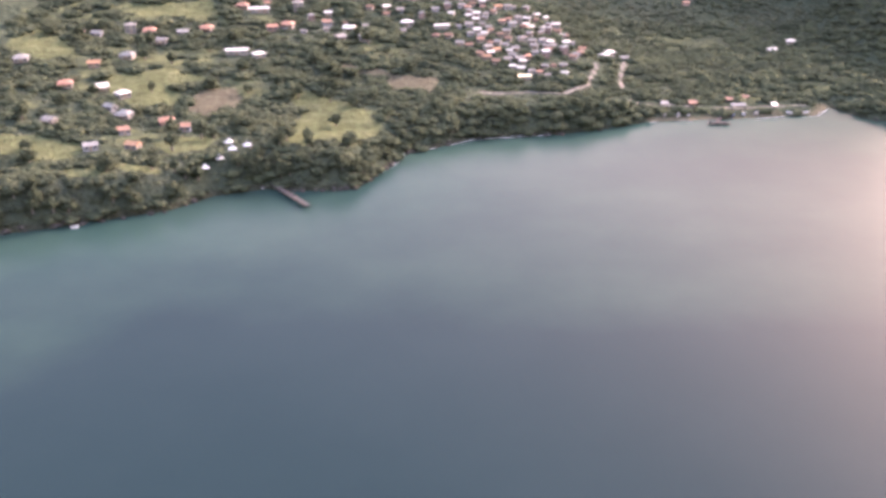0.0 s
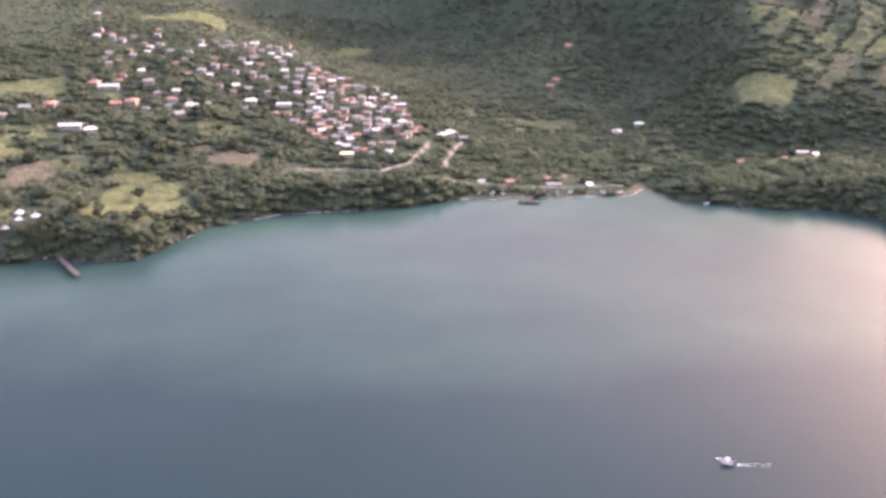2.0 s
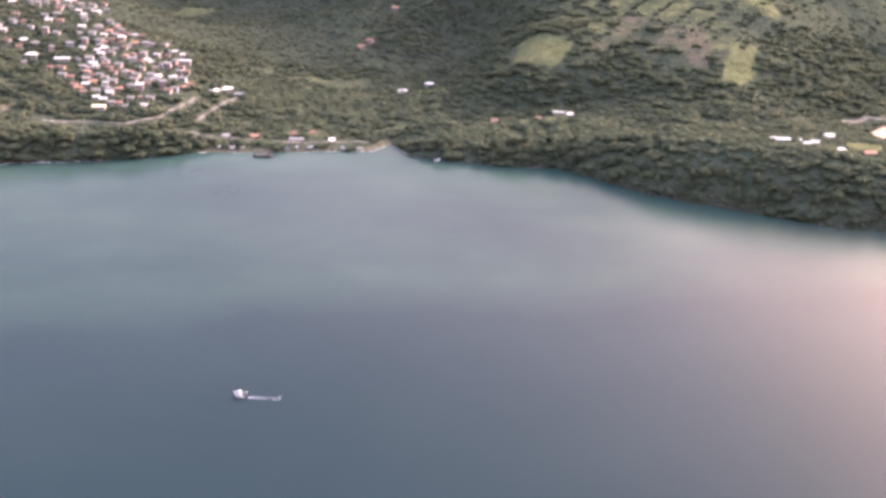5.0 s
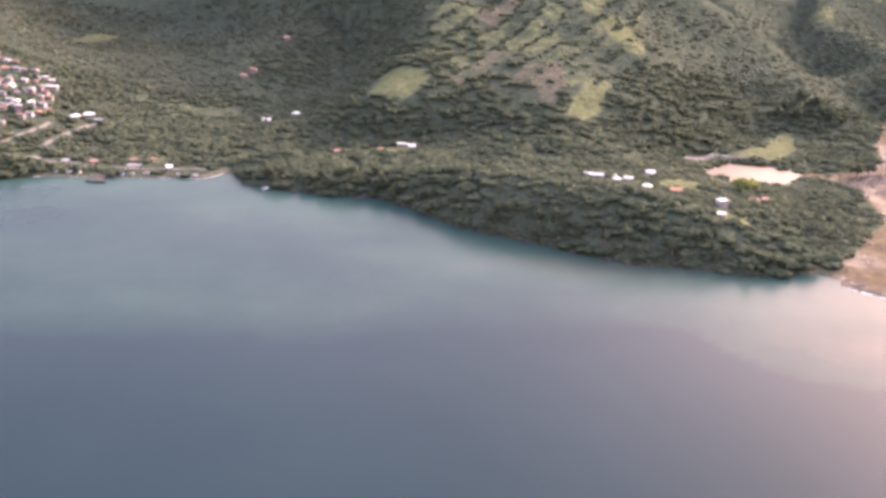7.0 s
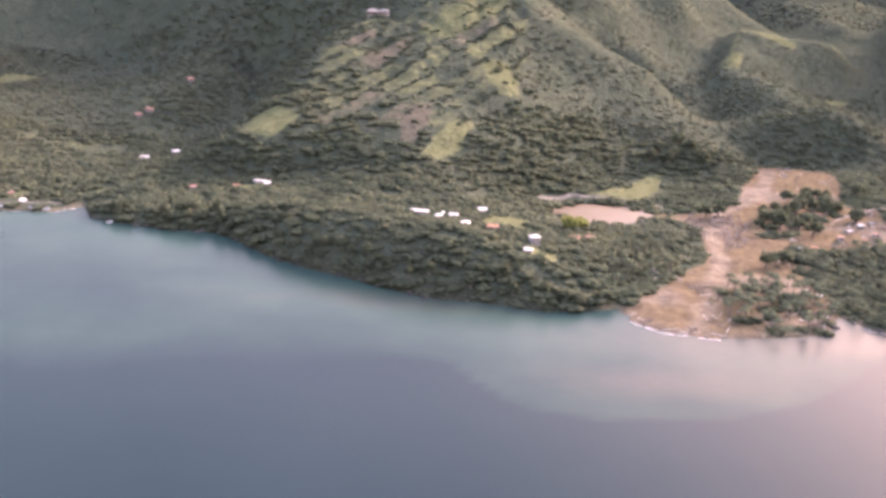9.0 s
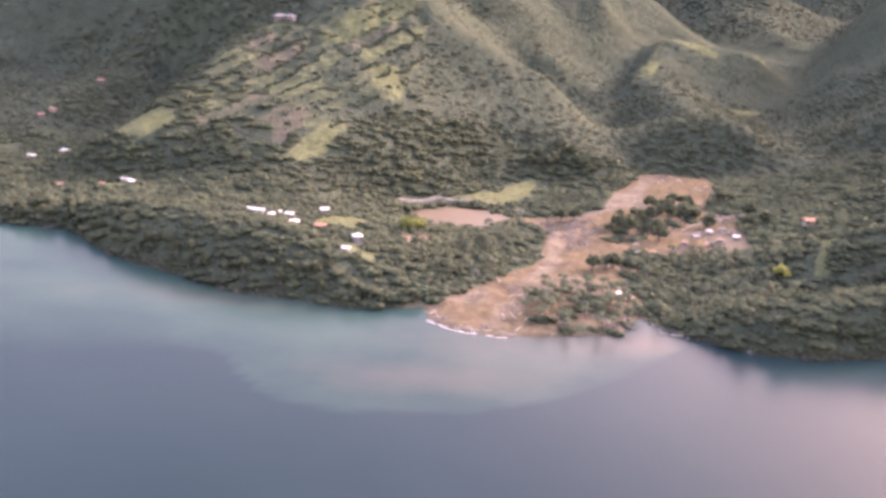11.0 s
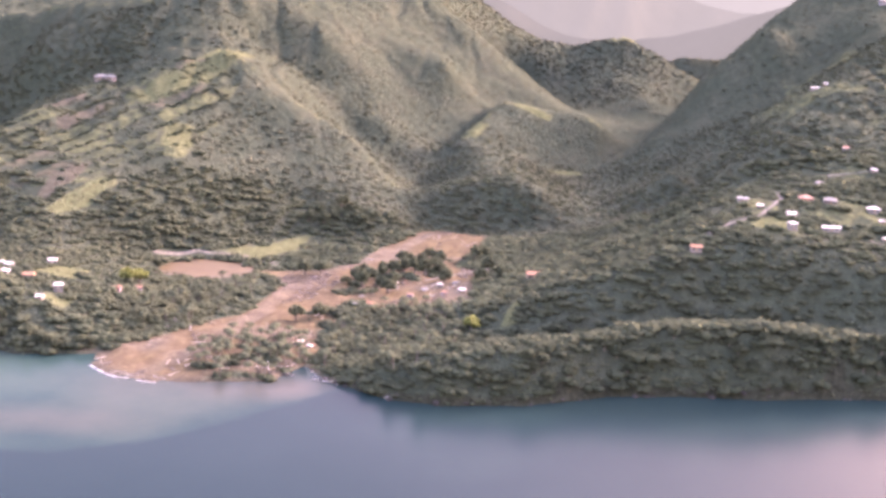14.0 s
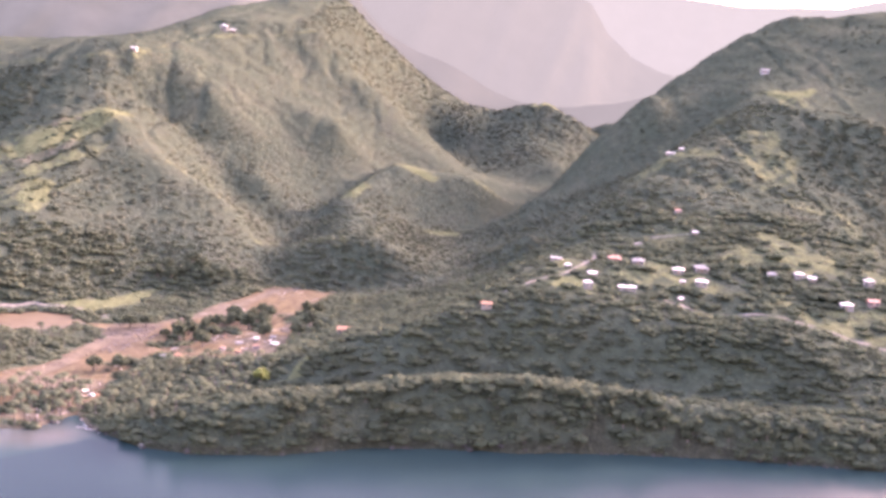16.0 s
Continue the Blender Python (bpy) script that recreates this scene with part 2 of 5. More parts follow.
# heights of the ground, feature by feature: x, y, z
TERRACE = [(-250, 300, 12), (-127, 318, 10), (-98, 330, 10), (-76, 350, 9), (-61, 355, 9), (-81, 373, 9), (-42, 350, 8.5), (-31, 351, 8.5), (-22, 368, 7), (-11, 416, 11),
           (15, 409, 7), (43, 418, 8), (62, 428, 7), (31, 436, 11), (44, 485, 17), (-77, 462, 20), (-84, 447, 18), (-50, 395, 9), (-130, 400, 15),
           (-160, 480, 24), (-30, 470, 18), (5, 500, 21), (-60, 520, 27)]
TOWN_RIDGE = [(20, 530, 22), (-9, 556, 27), (-50, 590, 33), (-110, 622, 40), (-200, 640, 48), (-72, 640, 42), (-300, 560, 48), (-350, 420, 38)]
BEACH_VALLEY = [(78, 424, 2), (100, 424, 1.5), (125, 428, 1.5), (150, 445, 2), (70, 460, 7), (70, 492, 7), (82, 539, 7), (95, 583, 9), (126, 570, 7),
                (137, 623, 17), (161, 518, 8), (150, 480, 4), (110, 470, 4), (30, 620, 14), (5, 658, 14), (60, 640, 14), (160, 450, 5), (170, 425, 4),
                (40, 740, 26), (-60, 740, 30), (-200, 760, 60), (90, 720, 24)]
WEST_SPUR = [(181, 477, 14), (205, 504, 24), (219, 510, 27), (220, 454, 8), (200, 420, 5), (247, 462, 12), (234, 438, 8), (258, 560, 42), (239, 650, 64),
             (279, 643, 70), (314, 651, 76), (319, 669, 82), (292, 769, 117), (230, 742, 96), (175, 700, 74), (140, 731, 52), (214, 610, 46), (185, 590, 30),
             (195, 680, 62), (160, 640, 26), (175, 545, 17), (240, 530, 34), (200, 463, 8), (140, 790, 88), (60, 860, 92)]
SPUR_FACE = [(319, 549, 42), (294, 497, 29), (289, 467, 21), (318, 493, 24), (319, 473, 13), (327, 459, 8), (397, 630, 38), (413, 690, 22), (420, 554, 6),
             (380, 560, 16), (350, 600, 46), (350, 540, 24), (360, 668, 54), (385, 690, 33), (362, 708, 52), (335, 716, 80), (430, 620, 14), (400, 720, 42), (363, 851, 104), (372, 930, 122), (400, 900, 96),
             (430, 900, 84), (340, 800, 108), (310, 760, 106), (350, 760, 94), (400, 790, 66), (440, 740, 34), (430, 820, 76)]
COAST_BENCH = [(245, 405, 10), (277, 390, 12), (294, 393, 14), (302, 385, 14), (311, 376, 12), (334, 366, 9), (337, 400, 10), (351, 382, 8), (256, 380, 9),
               (280, 370, 11), (300, 356, 11), (325, 350, 8), (345, 345, 4), (365, 360, 2.5), (375, 400, 3), (347, 475, 2), (330, 440, 8), (300, 430, 13),
               (270, 430, 12), (380, 440, 2), (375, 480, 2), (383, 506, 3), (395, 531, 4), (370, 520, 5)]
SLIDE_PLAIN = [(372, 330, .8), (390, 325, .6), (410, 332, 1), (433, 360, 1), (445, 342, 1), (400, 360, 1.2), (420, 400, 1.5), (461, 434, 2), (440, 470, 2.5), (467, 449, 3),
               (480, 448, 4), (430, 510, 3), (450, 530, 4), (464, 556, 5), (455, 395, 2), (475, 360, 3), (455, 335, 1), (480, 540, 6)]
INNER_VALLEY = [(463, 745, 42), (475, 806, 47), (470, 690, 34), (505, 670, 22), (500, 760, 36),
                (550, 700, 20), (560, 780, 26), (585, 857, 30), (530, 830, 40), (600, 1000, 40), (470, 1010, 46), (650, 1300, 70),
                (530, 540, 10), (550, 590, 14), (520, 500, 9)]
EAST_FRONT = [(509, 440, 12),
              (542, 440, 23), (542, 468, 22), (574, 482, 36), (595, 475, 44), (525, 420, 16), (600, 412, 32)]
EAST_HILL = [(625, 442, 40), (647, 463, 44), (648, 601, 70), (656, 614, 73), (658, 435, 34), (658, 513, 53), (659, 653, 81), (690, 497, 51), (691, 707, 97),
             (739, 843, 131), (785, 905, 160), (654, 800, 112), (668, 900, 113), (616, 790, 78), (580, 740, 42), (718, 940, 150), (763, 985, 174), (850, 1000, 190),
             (640, 560, 60), (600, 540, 42), (580, 620, 36), (610, 680, 58), (752, 650, 72), (758, 565, 52), (740, 480, 42), (772, 640, 66), (788, 700, 104),
             (720, 430, 28), (700, 610, 72), (820, 500, 60), (900, 420, 60)]
FAR_HILLS = [(-20, 1200, 120), (-280, 1400, 120), (160, 1050, 112), (200, 1250, 150), (390, 1120, 126), (420, 1250, 110), (330, 1050, 150), (330, 1200, 170), (450, 1450, 60), (700, 1900, 20), (760, 1500, 50), (900, 1200, 170),
             (1100, 800, 200), (1300, 1200, 320), (-500, 900, 160), (-600, 500, 90), (1200, 400, 120), (300, 2200, 20), (1000, 2400, 20), (-900, 1500, 200), (-1500, 700, 150),
             (0, 3200, 20), (1600, 2600, 60), (2000, 900, 200), (3600, 1500, 200), (-3600, 1500, 200), (0, 4500, 20), (2500, 4200, 20), (-2500, 4200, 20)]
# crests and valley floors, which run on as lines
CRESTS = {
    "spur": [(239, 650, 64), (279, 645, 71), (317, 667, 83), (350, 650, 64), (397, 630, 41), (425, 618, 17)],
    "spur_edge": [(188, 494, 16), (200, 488, 22), (206, 504, 27), (219, 530, 35), (214, 575, 43), (218, 615, 54), (239, 650, 65)],
    "upper": [(60, 800, 92), (140, 762, 97), (183, 755, 104), (226, 750, 110), (276, 745, 118), (297, 757, 120), (303, 830, 130), (315, 870, 134), (336, 920, 139), (354, 950, 143), (382, 985, 145)],
    "plateau": [(70, 900, 102), (119, 900, 110), (167, 900, 117), (207, 920, 126), (235, 990, 141), (244, 1050, 152), (254, 1120, 165), (264, 1200, 178), (283, 1260, 187), (331, 1320, 200)],
    "rib": [(382, 985, 145), (392, 975, 136), (409, 960, 115), (443, 950, 98), (466, 938, 78), (484, 915, 62), (500, 880, 48)],
    "knoll": [(474, 592, 25), (474, 640, 29), (468, 690, 33)],
    "knoll_back": [(429, 693, 21), (447, 716, 32), (462, 750, 43), (476, 808, 51), (496, 797, 50), (512, 787, 46), (536, 794, 46), (550, 806, 36)],
    "knoll_rib": [(530, 1190, 71), (546, 1150, 64), (572, 1100, 56), (588, 1040, 48), (590, 985, 45)],
    "knoll_front": [(462, 585, 18), (474, 592, 25), (490, 594, 26), (504, 598, 26), (516, 610, 18)],
    "house_spur": [(739, 843, 132), (691, 707, 99), (659, 653, 83), (622, 602, 60), (595, 560, 41), (562, 520, 20)],
    "east_mountain": [(850, 1000, 190), (763, 985, 175), (718, 945, 152), (668, 900, 114), (626, 862, 80), (588, 850, 36)],
    "front": [(461, 337, 4.5), (466, 340, 7), (476, 345, 10), (493, 350, 11), (511, 354, 12), (527, 358, 13), (540, 362, 15.5), (559, 367, 19), (599, 376, 17.5), (639, 379, 14.5), (700, 382, 12), (800, 380, 12)],
    "far_knoll": [(493, 1160, 67), (527, 1190, 72), (540, 1205, 82), (561, 1213, 88), (584, 1213, 90), (602, 1190, 82), (632, 1150, 60), (648, 1120, 46)],
    "second_front": [(489, 384, 3), (495, 388, 7), (505, 391, 13), (517, 394, 19), (530, 395, 23), (546, 397, 27), (562, 401, 31), (585, 406, 32), (612, 409, 31), (650, 410, 29), (700, 408, 26)],
    "bench_lip": [(236, 398, 12), (255, 391, 14.5), (278, 381, 16), (300, 371, 16), (318, 364, 14), (335, 357, 10), (349, 350, 6)],
    "foot_brow": [(200, 489, 22), (216, 485, 23), (232, 490, 23)],
    "pond_mound": [(398, 544, 9), (408, 550, 13), (420, 554, 13), (430, 560, 11)],
    "valley_rib": [(120, 600, 14), (137, 640, 25), (141, 690, 42), (140, 731, 56), (150, 762, 96)],
    "town": [(48, 470, 15), (30, 520, 22), (-9, 556, 29), (-50, 592, 35), (-110, 622, 42)],
}
FLOORS = {
    "main": [(522, 556, 9), (540, 620, 13), (532, 720, 15), (560, 790, 22), (590, 870, 31), (612, 970, 38), (650, 1080, 42), (690, 1200, 46)],
    "behind_spur": [(432, 640, 13), (413, 690, 20), (386, 706, 36), (350, 732, 66), (320, 735, 84)],
    "behind_front": [(472, 362, 2.5), (486, 366, 3), (508, 371, 4.5), (535, 376, 5.5), (560, 382, 7), (590, 388, 8.5), (620, 392, 10), (680, 396, 12)],
    "under_mountain": [(580, 590, 18), (606, 660, 36), (646, 740, 62), (694, 796, 98)],
    "far_east": [(770, 500, 40), (780, 580, 46), (800, 660, 56), (850, 760, 90)],
    "west_of_spur": [(170, 500, 7), (178, 550, 9), (174, 615, 14), (168, 680, 26)],
    "foot": [(186, 470, 7), (204, 468, 8), (220, 470, 9), (236, 474, 11)],
    "knoll_back_foot": [(486, 722, 27), (505, 736, 21), (530, 746, 18), (552, 764, 20)],
    "knoll_west": [(440, 702, 22), (452, 770, 36), (462, 830, 46), (505, 848, 40), (550, 830, 30)],
    "side_valley": [(578, 890, 29), (548, 950, 30), (522, 1020, 31), (502, 1090, 35), (470, 1140, 44)],
    "far_knoll_back": [(560, 1300, 50), (640, 1260, 44), (680, 1180, 46)],
    "knoll_foot": [(450, 566, 4.5), (466, 571, 5), (482, 575, 5.5), (500, 579, 7), (514, 584, 8)],
    "mound_foot": [(396, 529, 4), (410, 533, 4), (424, 535, 3.5), (436, 545, 4), (444, 558, 5)],
}


def along(line, gap=18.0):
    """Points at even steps on a line of x, y, z."""
    made = []
    for a, b in zip(line[:-1], line[1:]):
        n = max(1, round(math.hypot(b[0] - a[0], b[1] - a[1]) / gap))
        made += [tuple(p + (q - p) * k / n for p, q in zip(a, b)) for k in range(n)]
    return made + [tuple(line[-1])]


_lines = [p for line in list(CRESTS.values()) + list(FLOORS.values()) for p in along(line)]
_loose = TERRACE + TOWN_RIDGE + BEACH_VALLEY + WEST_SPUR + SPUR_FACE + COAST_BENCH + SLIDE_PLAIN + INNER_VALLEY + EAST_FRONT + EAST_HILL + FAR_HILLS
_loose = [p for p in _loose if min(math.hypot(p[0] - q[0], p[1] - q[1]) for q in _lines) > 13]
KNOTS = np.array(_lines + _loose, float)


def spread(a, b):
    return np.sqrt((a[:, None, 0] - b[None, :, 0]) ** 2 + (a[:, None, 1] - b[None, :, 1]) ** 2 + 4.0 ** 2)


_m = np.zeros((len(KNOTS) + 1, len(KNOTS) + 1))
_m[:-1, :-1] = spread(KNOTS, KNOTS) - 1.0 * np.eye(len(KNOTS))
_m[:-1, -1] = _m[-1, :-1] = 1
WEIGHTS = np.linalg.solve(_m, np.append(KNOTS[:, 2], 0))


def lattice(ix, iy, seed):
    n = (ix * 374761393 + iy * 668265263 + seed * 1442695041).astype(np.int64) & 0xffffffff
    n = ((n ^ (n >> 13)) * 1274126177) & 0xffffffff
    return ((n ^ (n >> 16)) & 0xffff) / 65535.0


def vnoise(x, y, size, seed=0):
    """Smooth noise from 0 to 1, vectorised; size in metres."""
    x, y = np.asarray(x, float) / size, np.asarray(y, float) / size
    ix, iy = np.floor(x).astype(np.int64), np.floor(y).astype(np.int64)
    fx, fy = x - ix, y - iy
    fx, fy = fx * fx * (3 - 2 * fx), fy * fy * (3 - 2 * fy)
    a = lattice(ix, iy, seed) * (1 - fx) + lattice(ix + 1, iy, seed) * fx
    b = lattice(ix, iy + 1, seed) * (1 - fx) + lattice(ix + 1, iy + 1, seed) * fx
    return a * (1 - fy) + b * fy


def rough(x, y, size, seed=0, octaves=3):
    total, gain, norm = 0, 1.0, 0
    for i in range(octaves):
        total, norm = total + gain * vnoise(x, y, size / 2 ** i, seed + i), norm + gain
        gain *= 0.5
    return total / norm


def smooth(a, b, v):
    u = np.clip((v - a) / (b - a), 0, 1)
    return u * u * (3 - 2 * u)


def line_distance(x, y, line):
    """Distance of each point from a polyline."""
    x, y = np.asarray(x, float), np.asarray(y, float)
    best = np.full(x.shape, 1e9)
    for (ax, ay), (bx, by) in zip(line[:-1], line[1:]):
        dx, dy = bx - ax, by - ay
        u = np.clip(((x - ax) * dx + (y - ay) * dy) / (dx * dx + dy * dy), 0, 1)
        best = np.minimum(best, np.hypot(x - ax - u * dx, y - ay - u * dy))
    return best


def inside(x, y, ring):
    """True within a closed ring of corners."""
    x, y = np.asarray(x, float), np.asarray(y, float)
    odd = np.zeros(x.shape, bool)
    for (ax, ay), (bx, by) in zip(ring, list(ring[1:]) + [ring[0]]):
        if ay != by:
            odd ^= ((ay > y) != (by > y)) & (x < (bx - ax) * (y - ay) / (by - ay) + ax)
    return odd


def inland(x, y):
    """Distance from the shore: positive on land."""
    x, y = np.asarray(x, float), np.asarray(y, float)
    wobble = 2.4 * (rough(x, y, 14, 5) - .5)
    ring = list(map(tuple, COAST)) + [(4200, 9000), (-4200, 9000)]
    d = line_distance(x, y, COAST)
    return np.where(inside(x, y, ring), d, -d) + wobble


def ground(x, y):
    """Height of the ground, vectorised."""
    x, y = np.asarray(x, float), np.asarray(y, float)
    shape = x.shape
    p = np.stack([x.ravel(), y.ravel()], 1)
    h = np.concatenate([spread(q, KNOTS) @ WEIGHTS[:-1] + WEIGHTS[-1] for q in np.array_split(p, max(1, len(p) // 4000))])
    x, y = p[:, 0], p[:, 1]
    d = inland(x, y)
    hill = smooth(8, 60, h)
    h = np.maximum(h, .4) + hill * ((5 + 2 * smooth(660, 900, y)) * (rough(x, y, 60, 11) - .5) + 3.5 * (rough(x, y, 20, 21) - .5)) + np.clip(h / 12, .06, 1) * (rough(x, y, 9, 31) - .5)
    h = h + 3.2 * (rough(x, y, 24, 15) - .5) * smooth(60, 20, x) * smooth(7, 16, d) * smooth(570, 540, y)
    h = h + 11 * (rough(x, y, 46, 17, 2) - .5) * smooth(550, 610, y) * smooth(790, 740, y) * smooth(200, 165, x) * smooth(-170, -90, x)
    gully = np.abs(rough(x * 1.25 + y * .35, y * .5 - x * .2, 34, 41, 3) - .5)
    h -= smooth(30, 90, h) * (3 - 1.2 * smooth(700, 800, y)) * smooth(.10, 0, gully)
    cliff = np.maximum(h, .25)
    rise = np.clip(d / (8 + 2 * smooth(20, -20, x) + 17 * smooth(200, 245, x) * smooth(366, 345, x) + 2 * smooth(465, 500, x) + 4 * rough(x, y, 20, 51)), 0, 1)
    out = np.where(d > 0, cliff * (1 - (1 - rise) ** (1.35 + .9 * smooth(200, 245, x) * smooth(366, 345, x))), np.maximum(d * .5, -6))
    return out.reshape(shape)


# ---- building helpers ----------------------------------------------------
rng = np.random.default_rng(7)


def part(name, bm, mat, parent=None, label=""):
    """One mesh object out of a bmesh, under its thing or part."""
    mesh = bpy.data.meshes.new(name)
    bm.to_mesh(mesh)
    bm.free()
    mesh.materials.append(mat)
    ob = new(name, mesh)
    ob.parent = parent
    return tagged(ob, label)


def box(bm, x0, x1, y0, y1, z0, z1):
    v = [bm.verts.new((x, y, z)) for z in (z0, z1) for x, y in ((x0, y0), (x1, y0), (x1, y1), (x0, y1))]
    for f in ((3, 2, 1, 0), (4, 5, 6, 7), (0, 1, 5, 4), (1, 2, 6, 5), (2, 3, 7, 6), (3, 0, 4, 7)):
        bm.faces.new([v[i] for i in f])
    return bm


def tube(bm, rings, sides=6):
    """A tapered tube through (centre, radius) rings, with closed ends."""
    loops = []
    for (x, y, z), r in rings:
        loops.append([bm.verts.new((x + r * math.cos(6.2832 * k / sides), y + r * math.sin(6.2832 * k / sides), z)) for k in range(sides)])
    for a, b in zip(loops[:-1], loops[1:]):
        for k in range(sides):
            bm.faces.new((a[k], a[(k + 1) % sides], b[(k + 1) % sides], b[k]))
    bm.faces.new(loops[0][::-1])
    bm.faces.new(loops[-1])
    return bm


def bar(bm, a, b, r, sides=5):
    """A round bar from a to b."""
    a, b = Vector(a), Vector(b)
    turn = (b - a).to_track_quat("Z", "Y").to_matrix()
    loops = [[bm.verts.new(p + turn @ Vector((r * s * math.cos(6.2832 * k / sides), r * s * math.sin(6.2832 * k / sides), 0))) for k in range(sides)] for p, s in ((a, 1), (b, .75))]
    for k in range(sides):
        bm.faces.new((loops[0][k], loops[0][(k + 1) % sides], loops[1][(k + 1) % sides], loops[1][k]))
    bm.faces.new(loops[0][::-1])
    bm.faces.new(loops[1])
    return bm


def sheet(name, verts, faces, mat, masks=None, kind="structure", label="", category="", smooth_faces=True):
    """A large mesh from arrays, with float masks on its vertices."""
    mesh = bpy.data.meshes.new(name)
    n = faces.shape[1]
    mesh.vertices.add(len(verts))
    mesh.vertices.foreach_set("co", verts.astype(np.float32).ravel())
    mesh.loops.add(faces.size)
    mesh.loops.foreach_set("vertex_index", faces.astype(np.int32).ravel())
    mesh.polygons.add(len(faces))
    mesh.polygons.foreach_set("loop_start", np.arange(0, faces.size, n, dtype=np.int32))
    mesh.polygons.foreach_set("loop_total", np.full(len(faces), n, np.int32))
    mesh.polygons.foreach_set("use_smooth", np.full(len(faces), smooth_faces))
    for key, values in (masks or {}).items():
        mesh.attributes.new(key, "FLOAT", "POINT").data.foreach_set("value", values.astype(np.float32).ravel())
    mesh.update(calc_edges=True)
    mesh.materials.append(mat)
    return tagged(new(name, mesh), label, category, "", kind)


def grid_faces(nx, ny):
    i = (np.arange(ny - 1)[:, None] * nx + np.arange(nx - 1)[None, :]).ravel()
    return np.stack([i, i + 1, i + nx + 1, i + nx], 1)


def steps(*spans):
    """Even steps over several spans: (from, to, step), end to end."""
    return np.unique(np.concatenate([np.arange(a, b + s * .5, s) for a, b, s in spans]))


def height(x, y):
    return float(ground(np.array([x]), np.array([y]))[0])


# ---- land use ------------------------------------------------------------
LAWNS = {
    "headland": [(-58, 417), (-43, 416), (-28, 400), (-21, 385), (-26, 372), (-39, 359), (-50, 358), (-55, 369), (-52, 396)],
    "terrace": [(-128, 423), (-108, 430), (-87, 428), (-88, 420), (-98, 416), (-95, 398), (-109, 392), (-119, 401)],
    "clifftop": [(-95, 362), (-84, 371), (-73, 365), (-76, 353), (-88, 349)],
    "clifftop_west": [(-102, 341), (-91, 340), (-84, 335), (-92, 331), (-100, 334)],
    "field_edge": [(-150, 364), (-127, 358), (-115, 356), (-115, 345), (-121, 339), (-140, 344)],
    "field_west": [(-168, 478), (-153, 468), (-142, 441), (-153, 434), (-175, 450)],
    "field_low": [(-128, 330), (-108, 336), (-100, 330), (-112, 324)],
    "hill_west": [(-141, 507), (-108, 515), (-95, 501), (-100, 491), (-131, 491)],
    "hill_top": [(-100, 640), (-60, 650), (-50, 625), (-95, 615)],
    "valley_west": [(0, 655), (20, 665), (26, 690), (6, 682)],
    "spur_foot": [(204, 524), (214, 518), (226, 504), (224, 494), (213, 482), (198, 496)],
    "spur_house": [(200, 450), (224, 452), (224, 460), (202, 457)],
    "spur_middle": [(285, 466), (289, 488), (299, 507), (306, 506), (300, 483), (295, 466)],
    "spur_high": [(306, 577), (319, 581), (325, 556), (314, 549)],
    "spur_top": [(268, 609), (304, 685), (326, 686), (312, 630), (286, 603)],
    "pond_meadow": [(360, 486), (374, 502), (386, 522), (397, 533), (393, 505), (385, 488)],
    "bench": [(330, 356), (342, 360), (344, 368), (332, 368)],
    "bench_north": [(316, 392), (334, 396), (334, 410), (318, 406)],
    "knoll": [(474, 804), (496, 795), (512, 786), (510, 778), (490, 785), (474, 794)],
    "knoll_front": [(452, 722), (462, 745), (470, 744), (462, 718)],
    "valley_floor": [(506, 714), (518, 727), (531, 731), (533, 722), (514, 708)],
    "east_yard": [(590, 438), (606, 448), (607, 436), (595, 429)],
    "east_slope": [(726, 771), (765, 798), (759, 767), (733, 745)],
    "east_gully": [(497, 385), (507, 420), (513, 418), (503, 384)],
    "far_knoll": [(560, 1215), (590, 1220), (592, 1200), (566, 1196)],
}
TILLED = {
    "terrace": [(-91, 413), (-75, 416), (-75, 400), (-84, 387), (-91, 393)],
    "strip": [(-23, 438), (-4, 432), (-4, 417), (-22, 422)],
    "west": [(-48, 447), (-24, 441), (-22, 432), (-41, 438)],
    "spur": [(268, 520), (284, 526), (286, 500), (278, 474)],
    "spur_high": [(240, 578), (267, 602), (268, 588), (252, 568)],
    "spur_side": [(228, 600), (244, 620), (250, 610), (236, 590)],
}
SLIDE = [(364, 338), (372, 350), (379, 360), (389, 379), (398, 392), (402, 420), (402, 444), (398, 458), (380, 462), (404, 470), (416, 474), (427, 490), (433, 518), (441, 542), (449, 562),
         (483, 564), (480, 520), (474, 504), (472, 484), (486, 480), (482, 466), (483, 424), (461, 424), (447, 416), (440, 428), (426, 404), (439, 400), (431, 380), (437, 356),
         (434, 343), (428, 330), (410, 330), (404, 318), (385, 312), (372, 316), (364, 326)]
POND = [(340, 448), (344, 468), (354, 478), (368, 480), (380, 473), (386, 464), (380, 452), (368, 442), (350, 437)]
TRACKS = [[(13, 422), (30, 424), (46, 425), (56, 437), (63, 468)], [(77, 486), (72, 460), (69, 439)], [(575, 428), (581, 433), (585, 440), (599, 451), (612, 480), (613, 494)],
          [(640, 437), (656, 434), (690, 435), (725, 428), (800, 420)], 
          [(462, 462), (480, 478), (492, 482)], [(70, 428), (90, 430), (112, 428), (140, 432)], [(640, 520), (659, 519)],
          [(338, 470), (352, 483), (372, 487), (392, 478)]]


def soft_ring(x, y, ring, edge=2.0):
    d = line_distance(x, y, list(ring) + [ring[0]])
    return np.clip(.5 + np.where(inside(x, y, ring), d, -d) / (2 * edge), 0, 1)


